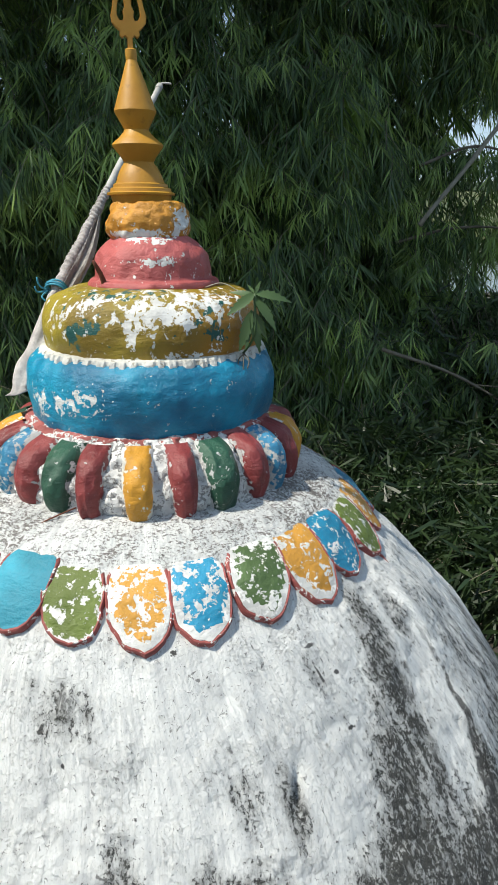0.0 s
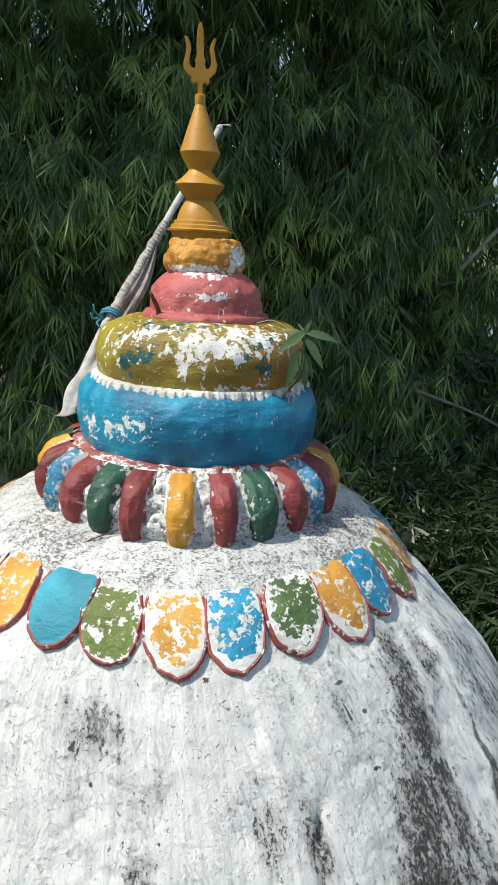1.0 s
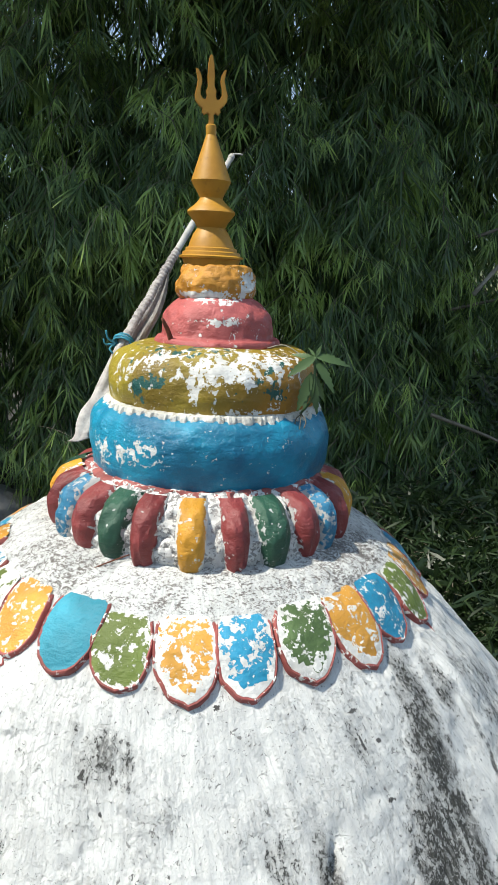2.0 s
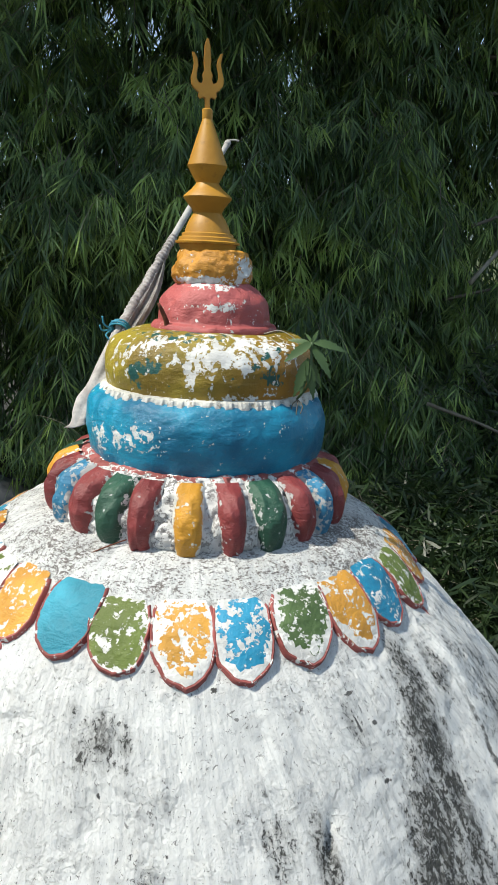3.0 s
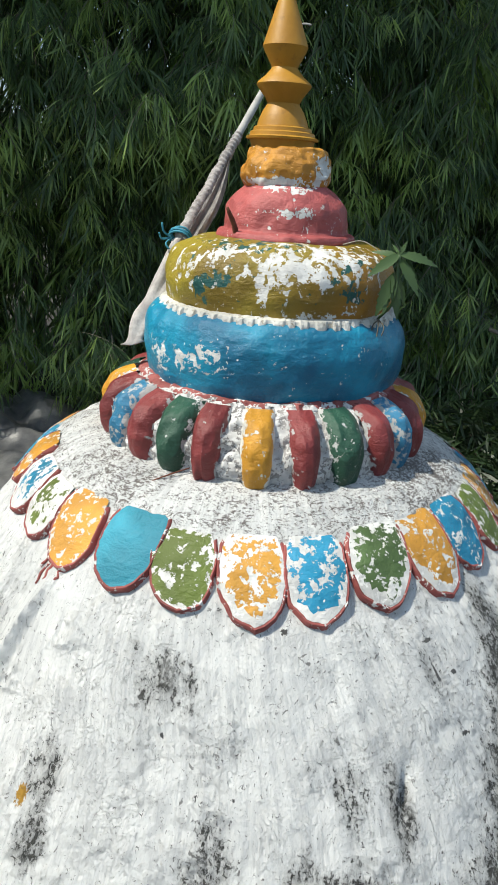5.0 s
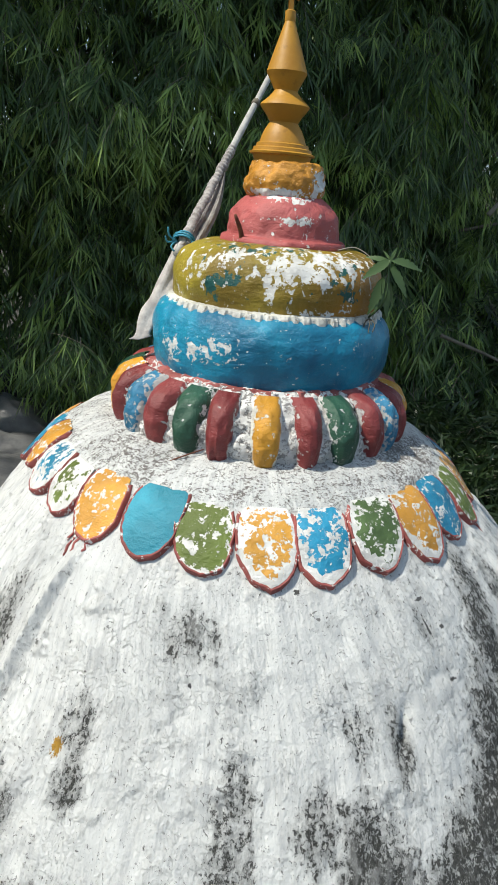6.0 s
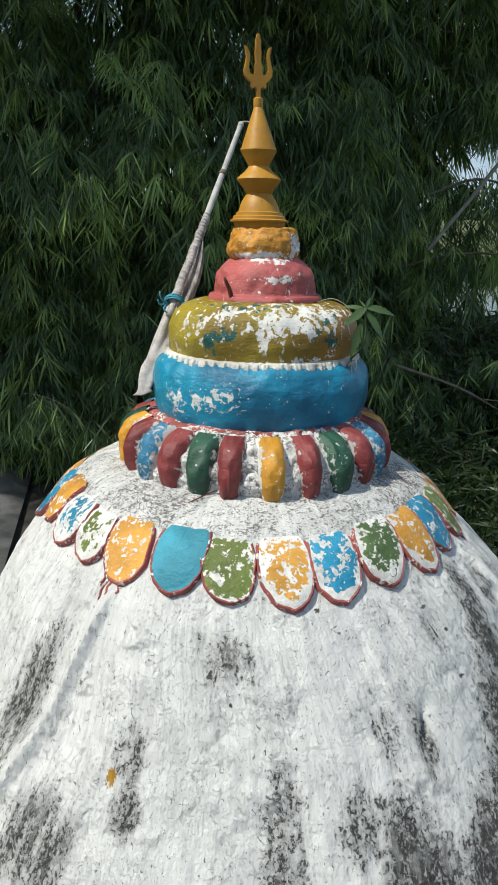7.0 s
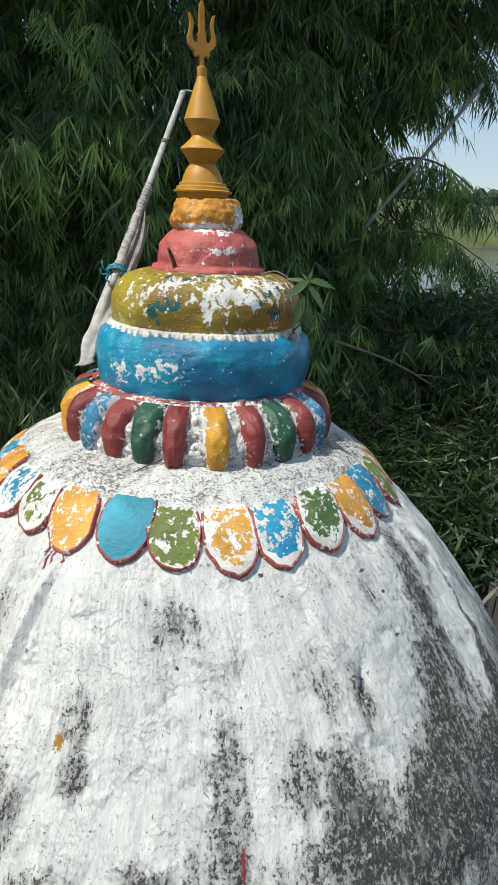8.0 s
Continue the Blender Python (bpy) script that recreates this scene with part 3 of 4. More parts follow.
# each petal: azimuth of top and tip, radius of top and tip, half its spread, colour
PETALS = [
    (-81.0, -79.7, 0.470, 0.580, 6.3, "orange"), (-67.0, -65.7, 0.488, 0.588, 6.6, "blue_bare"), (-55.0, -53.2, 0.496, 0.592, 5.6, "green_bare"),
    (-43.0, -41.0, 0.488, 0.602, 6.3, "orange"), (-27.5, -28.0, 0.484, 0.600, 6.7, "cyan"), (-16.6, -15.0, 0.500, 0.604, 6.4, "green"),
    (-3.0, -2.0, 0.496, 0.616, 6.2, "orange_worn"), (9.6, 9.4, 0.497, 0.613, 6.1, "blue_worn"), (24.0, 22.2, 0.488, 0.604, 6.8, "green_worn"),
    (36.4, 36.9, 0.487, 0.613, 6.7, "orange"), (48.9, 48.3, 0.487, 0.601, 6.5, "blue"), (62.5, 62.2, 0.498, 0.613, 6.3, "green")]
for k in range(17):
    az = 74.4 + 12.05 * k
    PETALS.append((az, az + 0.8 * math.sin(k * 2.3), 0.492 + 0.006 * math.sin(k * 1.9), 0.606 + 0.007 * math.sin(k * 2.9), 6.2, ("orange", "blue", "green")[k % 3]))
for k, (top, tip, r_top, r_tip, half, colour) in enumerate(PETALS):
    make_petal(shrine, radians(top), radians(tip), r_top, r_tip, radians(half + 0.35), colour, k * 1.7, "worn" in colour or "bare" in colour or k == 9)


for k, (az, r0, r1, width) in enumerate(((-44.0, 0.592, 0.632, 0.0032), (-42.8, 0.598, 0.622, 0.004), (-41.6, 0.602, 0.630, 0.003), (-40.2, 0.600, 0.616, 0.0035), (-45.0, 0.586, 0.610, 0.003), (62.5, 0.610, 0.640, 0.006))):
    pts = []
    for j in range(6):
        r = r0 + (r1 - r0) * j / 5
        z, (nr, nz) = on_dome(r)
        a = radians(az + 0.3 * math.sin(j * 1.7 + k))
        pts.append(((r + nr * 0.003) * math.sin(a), -(r + nr * 0.003) * math.cos(a), z + nz * 0.003))
    part("paint_drip", tube(pts, [width, width, width * 0.8, width * 0.9, width, width * 0.5], 6), RIM_RED, shrine)


# ---- the painted rings ----
def core_shift(z):
    k = min(1.0, max(0.0, (z - 0.2) / 0.15))
    return 0.028 * k, 0.0


SQUASH = Matrix.Translation((0.009, -0.010, 0)) @ Matrix.Diagonal((0.955, 1.0, 1.0, 1.0))
bm = revolve([(0.372, 0.136), (0.376, 0.165), (0.377, 0.20), (0.367, 0.240), (0.345, 0.268), (0.318, 0.288), (0.285, 0.302)], 400, 8, 0.012, 34)
bmesh.ops.transform(bm, matrix=SQUASH, verts=bm.verts)
part("lotus_core", bm, CORE, shrine, "rough white plaster between the ribs")


def make_rib(parent, azimuth, half, colour, wobble):
    """An upright swelling rib of the lotus ring."""
    spine = smooth_path([(0.374, 0.136, 0), (0.386, 0.172, 0), (0.389, 0.212, 0), (0.380, 0.248, 0), (0.357, 0.279, 0), (0.318, 0.300, 0)], 7)
    bm = bmesh.new()
    rim = bm.verts.layers.float.new("rim")
    grid = []
    n = len(spine) - 1
    for i, v in enumerate(spine):
        u = i / n
        wide = half * 0.389 * (0.62 + 0.38 * min(1.0, u / 0.45) ** 0.8) * (1 - 0.12 * max(0.0, (u - 0.7) / 0.3) ** 2)
        tall = 0.022 * max(0.0, 1 - abs(2 * u - 0.95) ** 2.6 * 0.55)
        row = []
        for j in range(15):
            w = j / 7 - 1
            h = tall * max(0.0, 1 - abs(w) ** 2.0) ** 0.85 - 0.004 - 0.014 * abs(w) ** 7
            h += 0.009 * noise.noise((u * 4, w * 2, wobble)) * (1 - w * w) + 0.004 * noise.noise((u * 7, w * 3, wobble))
            r = v.x + h * 0.92
            a = azimuth + (w * wide + 0.003 * noise.noise((u * 3, wobble, w))) / v.x
            vert = bm.verts.new((r * math.sin(a), -r * math.cos(a), v.y + h * 0.25))
            vert[rim] = math.sqrt(w * w + (0.95 * max(0.0, 0.40 - u) / 0.42) ** 4 + (0.6 * max(0.0, u - 0.62) / 0.38) ** 6)
            row.append(vert)
        grid.append(row)
    for a, b in zip(grid, grid[1:]):
        for j in range(14):
            bm.faces.new((a[j], a[j + 1], b[j + 1], b[j]))
    bm.faces.new(grid[0])
    bmesh.ops.recalc_face_normals(bm, faces=bm.faces)
    bmesh.ops.transform(bm, matrix=SQUASH, verts=bm.verts)
    return part("lotus_rib", bm, RIB[colour], parent)


# ribs that stand unevenly: azimuth, half their spread, colour
RIBS = [(-87, 5.4, "orange"), (-74, 5.4, "red"), (-60.5, 5.4, "blue"), (-47.4, 5.8, "red"), (-33.6, 5.9, "green"), (-21.2, 5.1, "red"), (-4.6, 5.4, "orange"),
        (10.9, 5.0, "red"), (25.4, 6.0, "green"), (40.2, 5.4, "red"), (51.8, 5.0, "blue"), (64, 5.4, "red"), (76.5, 5.4, "orange")]
for k in range(14):
    RIBS.append((89.3 + 13.2 * k, 5.4, ("red", "green", "red", "orange", "red", "blue")[k % 6]))
for k, (az, half, colour) in enumerate(RIBS):
    make_rib(shrine, radians(az), radians(half), colour, k * 2.3)

bm = revolve([(0.296, 0.284), (0.307, 0.292), (0.300, 0.302), (0.280, 0.306), (0.25, 0.309)], 300, 4, 0.012, 34, lambda z: (0.018, 0))
part("red_band", bm, BAND_RED, shrine, "dull red band under the blue ring")
bm = revolve([(0.25, 0.258), (0.278, 0.276), (0.295, 0.315), (0.305, 0.362), (0.304, 0.405), (0.288, 0.442), (0.260, 0.460), (0.23, 0.462)],
             200, 8, 0.008, 9, lambda z: (0.027, 0))
part("blue_ring", bm, BLUE_RING, shrine, "bulging ring in chipped sky-blue gloss paint")


def make_scallops(parent):
    """The white moulding between the two rings: a crusty band with a row of round bites out of its lower edge."""
    bm = bmesh.new()
    turns, made = 960, []
    for k in range(turns):
        a = 2 * math.pi * k / turns
        rag = noise.noise((a * 24, 1, 0))
        tab = min(1.0, max(0.0, (abs(math.sin(a * 30 + 1.6 * noise.noise((a * 4, 0, 0)))) - 0.42) / 0.3)) * (0.95 + 0.7 * noise.noise((a * 9, 3, 0)))
        reach = 0.0015 + 0.0075 * tab + 0.0025 * rag
        thick = 0.0026 + 0.002 * noise.noise((a * 31, 5, 0)) + 0.0015 * tab
        # down the blue ring's shoulder
        row = [(0.254, 0.469), (0.263, 0.4665 + 0.3 * thick), (0.266 + 0.45 * reach, 0.463 - 0.16 * reach + thick), (0.267 + reach, 0.459 - 0.50 * reach + 0.7 * thick), (0.268 + reach, 0.449 - 0.62 * reach)]
        made.append([bm.verts.new((r * math.sin(a) + 0.029, -r * math.cos(a), z + 0.002 * rag)) for r, z in row])
    for k in range(turns):
        p, q = made[k], made[(k + 1) % turns]
        for j in range(4):
            bm.faces.new((p[j], q[j], q[j + 1], p[j + 1]))
    bmesh.ops.recalc_face_normals(bm, faces=bm.faces)
    part("scalloped_moulding", bm, TRIM_WHITE, parent, "white scalloped moulding")


make_scallops(shrine)
bm = revolve([(0.250, 0.452), (0.258, 0.475), (0.262, 0.51), (0.258, 0.545), (0.240, 0.578), (0.205, 0.598), (0.165, 0.606), (0.12, 0.607)],
             200, 8, 0.009, 9, lambda z: (0.033, 0))
part("olive_ring", bm, OLIVE_RING, shrine, "mustard-olive ring with large flaked white and teal patches")
bm = revolve([(0.148, 0.596), (0.157, 0.606), (0.153, 0.618), (0.140, 0.624), (0.138, 0.645), (0.130, 0.675), (0.112, 0.700), (0.092, 0.716), (0.07, 0.720)],
             140, 8, 0.006, 14, lambda z: (0.036, 0))
part("pink_ring", bm, PINK, shrine, "rose-pink bell ring with a rolled lip")
bm = revolve([(0.086, 0.708), (0.096, 0.720), (0.099, 0.736), (0.095, 0.760), (0.087, 0.782), (0.074, 0.794), (0.03, 0.796)],
             130, 8, 0.009, 26, lambda z: (0.029, 0))
part("orange_ring", bm, ORANGE, shrine, "small flaked orange ring")

# ---- the gilt finial ----
finial = tagged(empty("finial", (0.016, 0, LEVEL + 0.786)), "gold-painted metal pot finial with a trident on top", "finial")
lean = lambda z: (-0.010 * z / 0.3, 0)
bm = revolve([(0.060, 0.0), (0.066, 0.001), (0.068, 0.012), (0.071, 0.022), (0.078, 0.0225), (0.079, 0.027), (0.071, 0.030), (0.070, 0.0365), (0.068, 0.038), (0.0635, 0.039), (0.0625, 0.046), (0.0605, 0.0475),
              (0.056, 0.0485), (0.054, 0.055), (0.051, 0.064), (0.044, 0.079), (0.037, 0.089), (0.034, 0.094)], 64, 1, 0, 1, lean, False, True)
part("bell_base", bm, GOLD, finial)
bm = revolve([(0.033, 0.092), (0.040, 0.105), (0.057, 0.126), (0.0585, 0.130), (0.056, 0.134), (0.040, 0.147), (0.030, 0.158), (0.027, 0.163)], 64, 1, 0, 1, lean, False, True)
part("disc", bm, GOLD, finial)
bm = revolve([(0.027, 0.161), (0.031, 0.170), (0.044, 0.193), (0.0475, 0.201), (0.046, 0.206), (0.036, 0.235), (0.022, 0.275), (0.0115, 0.305)], 64, 1, 0, 1, lean, False, True)
part("cone", bm, GOLD, finial)
bm = revolve([(0.0115, 0.303), (0.0125, 0.306), (0.0125, 0.325), (0.0100, 0.327)], 32, 1, 0, 1, lean, False, True)
part("collar", bm, GOLD, finial)


def make_trident(parent):
    """Cut from thick plate: a stem, a middle blade and two curved prongs."""
    side = [(0.006, 0.0), (0.006, 0.022), (0.010, 0.026), (0.017, 0.022), (0.022, 0.028), (0.021, 0.036), (0.029, 0.042), (0.037, 0.052), (0.0385, 0.066), (0.034, 0.082),
            (0.031, 0.098), (0.034, 0.112), (0.036, 0.121), (0.030, 0.119), (0.0235, 0.108), (0.021, 0.094), (0.0245, 0.078), (0.025, 0.066), (0.020, 0.057), (0.013, 0.056),
            (0.0105, 0.064), (0.0125, 0.074), (0.0075, 0.084), (0.0085, 0.105), (0.0065, 0.135), (0.003, 0.149), (0.0, 0.151)]
    line = side + [(-x, z) for x, z in side[-2::-1]]
    bm = bmesh.new()
    front = [bm.verts.new((x, -0.005, z)) for x, z in line]
    back = [bm.verts.new((x, 0.005, z)) for x, z in line]
    n = len(line)
    for k in range(n):
        bm.faces.new((front[k], front[(k + 1) % n], back[(k + 1) % n], back[k]))
    bm.faces.new(front[::-1])
    bm.faces.new(back)
    bmesh.ops.recalc_face_normals(bm, faces=bm.faces)
    bmesh.ops.triangulate(bm, faces=[f for f in bm.faces if len(f.verts) > 4])
    bmesh.ops.bevel(bm, geom=[e for e in bm.edges if e.is_manifold and e.calc_face_angle(0) > 1.0 and abs(e.verts[0].co.y - e.verts[1].co.y) < 1e-4], offset=0.0016, segments=2, affect="EDGES")
    ob = part("trident", bm, GOLD, parent, smooth=False)
    ob.location = (-0.011, 0, 0.325)
    ob.rotation_euler = (0, radians(-1.5), radians(6))
    return ob


make_trident(finial)


# ---- the leaning flag pole ----
def make_flag_pole():
    tip, knot = Vector((0.094, 0.716, 1.157)), Vector((-0.206, 0.104, 0.585))
    way = (knot - tip).normalized()
    long = (knot - tip).length
    thing = tagged(empty("flag_pole", (0, 0, LEVEL)), "weathered grey pole with a furled dirty-white flag leaning on the rings", "flagpole")
    at = lambda d: tip + way * d
    part("pole", tube([at((long + 0.05) * k / 20) for k in range(21)], [0.009 + 0.002 * k / 20 for k in range(21)], 12, 0.0015, 12), POLE, thing)
    part("tip_ring", tube([at(0.0), at(0.012), at(0.02)], [0.0105, 0.0112, 0.0105], 12), POLE, thing)
    part("pole_joint", tube([at(0.275), at(0.285), at(0.295)], [0.0110, 0.0128, 0.0110], 12), TWIG, thing)
    # wound turns of cloth, thicker towards the cord
    pts, rad = [], []
    start = 0.50
    for k in range(240):
        u = k / 239
        pts.append(at(start + (long - start) * u))
        rad.append(0.0108 + 0.004 * u + 0.0022 * math.sin(u * 175) * (1 - 0.75 * u) + 0.0015 * noise.noise((u * 14, 0, 0)))
    part("furled_flag", tube(pts, rad, 18, 0.004, 40), WOUND, thing, "dirty-white cotton wound round the pole")
    # below the cord the cloth hangs in one long flat fold
    line = smooth_path([knot, (-0.252, 0.07, 0.470), (-0.284, 0.03, 0.405), (-0.306, -0.002, 0.345)], 14)
    bm = bmesh.new()
    rings = []
    for i, p in enumerate(line):
        u = i / (len(line) - 1)
        wide = 0.017 + 0.012 * math.sin(math.pi * min(1, u * 1.1)) + (0.010 if u > 0.93 else 0) * math.sin(i * 2.2)
        ring = []
        for j in range(20):
            a = 2 * math.pi * j / 20
            pleat = 1 + 0.30 * math.sin(3 * a + 2.5 * u + 0.8) + 0.25 * noise.noise((u * 5, math.cos(a) * 2, math.sin(a) * 2))
            ring.append(bm.verts.new(p + Vector((math.cos(a) * wide * pleat, math.sin(a) * 0.012 * pleat - 0.006, 0.25 * math.cos(a) * wide))))
        rings.append(ring)
    for a, b in zip(rings, rings[1:]):
        for j in range(20):
            bm.faces.new((a[j], a[(j + 1) % 20], b[(j + 1) % 20], b[j]))
    bm.faces.new(rings[0][::-1])
    bm.faces.new(rings[-1])
    part("flag_end", bm, CLOTH, thing, "loose end of the greyed cotton flag")
    # a sheet of it hangs free between the winding and the ring
    bm = bmesh.new()
    rows = []
    for i in range(25):
        u = i / 24
        root = at(0.58 + (long - 0.55) * u)
        reach = 0.008 + 0.046 * math.sin(math.pi * 0.5 * min(1, u * 1.5)) - 0.008 * u
        rows.append([bm.verts.new(root + Vector((reach * k / 9, 0.010 * math.sin(k * 1.5 + u * 2) - 0.004, -0.22 * reach * (k / 9)))) for k in range(10)])
    for a, b in zip(rows, rows[1:]):
        for k in range(9):
            bm.faces.new((a[k], a[k + 1], b[k + 1], b[k]))
    bmesh.ops.solidify(bm, geom=bm.faces[:], thickness=0.003)
    part("hanging_fold", bm, CLOTH, thing, "loose hanging fold of greyed cotton")
    turns = []
    side = way.orthogonal().normalized()
    for k in range(60):
        a = k * 0.42
        turns.append(at(long - 0.012 + 0.018 * k / 59) + (side * math.cos(a) + way.cross(side) * math.sin(a)) * (0.0265 + 0.002 * math.sin(k)))
    part("cord", tube(turns, 0.0026, 6), CORD, thing, "blue cord tied round the flag")
    part("cord", tube(smooth_path([knot + Vector((0.02, -0.02, 0)), (-0.165, 0.05, 0.590), (-0.12, -0.04, 0.598)], 6), 0.0025, 6), CORD, thing)
    for ends in (((0, 0, 0), (-0.018, -0.01, 0.014), (-0.022, -0.012, 0.034)), ((0, 0, 0), (-0.022, -0.015, -0.002), (-0.028, -0.02, 0.012)), ((0, 0, 0), (-0.012, -0.02, -0.012), (-0.004, -0.024, -0.024))):
        pts = smooth_path([knot + Vector((-0.020, -0.012, 0)) + Vector(e) for e in ends], 5)
        part("cord_end", tube(pts, 0.0024, 6), CORD, thing)
    pts = smooth_path([tip + Vector(v) for v in ((-0.006, 0, 0.0), (0.004, 0, 0.006), (0.02, 0, 0.008), (0.036, 0, 0.006))], 5)
    part("wire_hook", tube(pts, 0.003, 6), POLE, thing)


make_flag_pole()

# ---- small things on the rings ----
wire = mesh_object("wire", tube(smooth_path([(-0.245, -0.380, 0.140), (-0.225, -0.368, 0.152), (-0.190, -0.362, 0.166), (-0.150, -0.352, 0.178)], 6), 0.0016, 5), RUST)
wire.location = (0, 0, LEVEL)
tagged(wire, "thin dark wire lying on the grey plaster shelf", "wire")
straw = mesh_object("straw", tube(smooth_path([(0.150, -0.125, 0.608), (0.185, -0.140, 0.618), (0.215, -0.155, 0.605), (0.230, -0.165, 0.588)], 6), 0.0013, 5), DRY_POLE)
straw.location = (0, 0, LEVEL)
tagged(straw, "pale dry straw bent over the olive ring", "straw")
stub = mesh_object("iron_stub", tube(smooth_path([(-0.074, -0.100, 0.602), (-0.082, -0.108, 0.635), (-0.098, -0.118, 0.668)], 4), [0.006, 0.006, 0.0065, 0.006, 0.0055, 0.005, 0.0045, 0.004, 0.003], 7, 0.001, 60), RUST)
stub.location = (0, 0, LEVEL)
tagged(stub, "short rusty iron rod stub beside the pink ring", "iron rod")


def serrated_leaf(length, width, droop):
    """A narrow toothed leaflet along +y, folded along its midrib."""
    bm = bmesh.new()
    n = 14
    mid, left, right = [], [], []
    for k in range(n + 1):
        u = k / n
        w = width * math.sin(math.pi * min(1, u ** 0.8)) * (1.0 if k % 2 else 0.78)
        z = -droop * u * u
        mid.append(bm.verts.new((0, u * length, z)))
        left.append(bm.verts.new((-w - 0.0002, u * length - (0.0 if k % 2 else 0.004), z + 0.25 * w)))
        right.append(bm.verts.new((w + 0.0002, u * length - (0.0 if k % 2 else 0.004), z + 0.25 * w)))
    for k in range(n):
        bm.faces.new((left[k], mid[k], mid[k + 1], left[k + 1]))
        bm.faces.new((mid[k], right[k], right[k + 1], mid[k + 1]))
    return bm


def make_weed():
    root = Vector((0.228, -0.190, 0.466))
    top = Vector((0.248, -0.225, 0.602))
    thing = tagged(empty("weed", (0, 0, LEVEL)), "small green weed with toothed leaves rooted in the olive ring", "plant")
    part("stem", tube(smooth_path([root, root + Vector((0.018, -0.045, 0.05)), top], 6), 0.0032, 6), WEED_LEAF, thing)
    random.seed(5)
    # each leaf: its way from the stem, its droop, and how far below the top it grows
    for way, droop, low in (((-0.066, -0.030, -0.040), 0.010, 0), ((-0.055, 0.012, 0.012), 0.010, 0.004), ((0.085, -0.012, -0.004), 0.028, 0), ((0.050, -0.032, -0.070), 0.012, 0.006),
                            ((0.014, 0.004, 0.028), 0.0, 0), ((-0.016, 0.012, 0.020), 0.0, 0), ((-0.030, -0.020, -0.088), 0.008, 0.040), ((0.022, -0.020, -0.088), 0.010, 0.045), ((0.048, 0.020, -0.070), 0.010, 0.040), ((-0.010, -0.030, -0.050), 0.006, 0.070)):
        way = Vector(way)
        along = way.normalized()
        across = along.cross(Vector((0.15, -0.75, 0.65))).normalized()
        turn = Matrix((across, along, across.cross(along))).transposed().to_4x4()
        leaf = part("leaf", serrated_leaf(way.length, way.length * 0.145, droop), WEED_LEAF, thing)
        leaf.matrix_local = Matrix.Translation(top + (root - top) * (low / 0.14)) @ turn
    for k in range(3):
        pts = smooth_path([root + Vector((0.0, -0.005 * k, 0.0)), root + Vector((0.01 - 0.012 * k, -0.02, -0.012)), root + Vector((0.005 - 0.01 * k, -0.028, -0.03 - 0.008 * k))], 4)
        part("root", tube(pts, 0.0014, 5), TWIG, thing)


make_weed()


# ---- bamboo ----
def leaf_arrays(items):
    """Blades from (base, way, side, length, width): six points each, bent along their length."""
    verts, faces = [], []
    for base, way, side, length, width in items:
        nrm = way.cross(side)
        b = len(verts)
        sag = Vector((0, 0, -0.10 * length))
        p1 = base + way * length * 0.30 + nrm * 0.02 * length
        p2 = base + way * length * 0.68 + sag * 0.5
        verts += [base, p1 - side * width, p1 + side * width, p2 - side * width * 0.72, p2 + side * width * 0.72, base + way * length + sag]
        faces += [(b, b + 2, b + 1), (b + 1, b + 2, b + 4, b + 3), (b + 3, b + 4, b + 5)]
    return verts, faces


def tuft(rng, items, twigs, start, way, length, size, count):
    """A nodding twig that ends in overlapping fans of hanging blades."""
    p, d = start.copy(), way.normalized()
    pts = [p.copy()]
    steps = 5
    flat = Vector((rng.gauss(0, 1), rng.gauss(0, 0.5), 0)).normalized()
    for k in range(steps):
        d = (d + Vector((rng.uniform(-0.10, 0.10), rng.uniform(-0.10, 0.10), -0.16))).normalized()
        p = p + d * (length / steps)
        pts.append(p.copy())
        for _ in range(max(1, round(count / steps + rng.uniform(-0.6, 0.6)))):
            spread = rng.gauss(0, 0.66)
            way_l = (Vector((0, 0, -0.85)) + d * 0.4 + flat * spread + Vector((rng.gauss(0, 0.16), rng.gauss(0, 0.22), rng.gauss(0, 0.16)))).normalized()
            side = (flat + Vector((rng.gauss(0, 0.5), rng.gauss(0, 0.7), 0)))
            side = (side - way_l * side.dot(way_l)).normalized()
            ln = size * rng.uniform(0.65, 1.2)
            items.append((p + d * rng.uniform(-0.03, 0.03), way_l, side, ln, ln * rng.uniform(0.024, 0.037)))
    twigs.append(pts)


def twig_arrays(twigs, radius):
    verts, faces = [], []
    for pts in twigs:
        b = len(verts)
        for i, p in enumerate(pts):
            r = radius * (1 - 0.7 * i / (len(pts) - 1))
            verts += [p + Vector((r, 0, 0)), p + Vector((-0.5 * r, 0.87 * r, 0)), p + Vector((-0.5 * r, -0.87 * r, 0))]
        for i in range(len(pts) - 1):
            for j in range(3):
                faces.append((b + 3 * i + j, b + 3 * i + (j + 1) % 3, b + 3 * i + 3 + (j + 1) % 3, b + 3 * i + 3 + j))
    return verts, faces


def culm_mesh(rng, foot, lean_way, height, radius):
    pts, rad = [], []
    n = 26
    for k in range(n + 1):
        u = k / n
        bend = u ** 2.2
        pts.append(foot + Vector((lean_way.x * bend, lean_way.y * bend, height * (u - 0.12 * bend))))
        rad.append(radius * (1 - 0.65 * u) * (1.14 if k % 2 else 1.0))
    return pts, rad


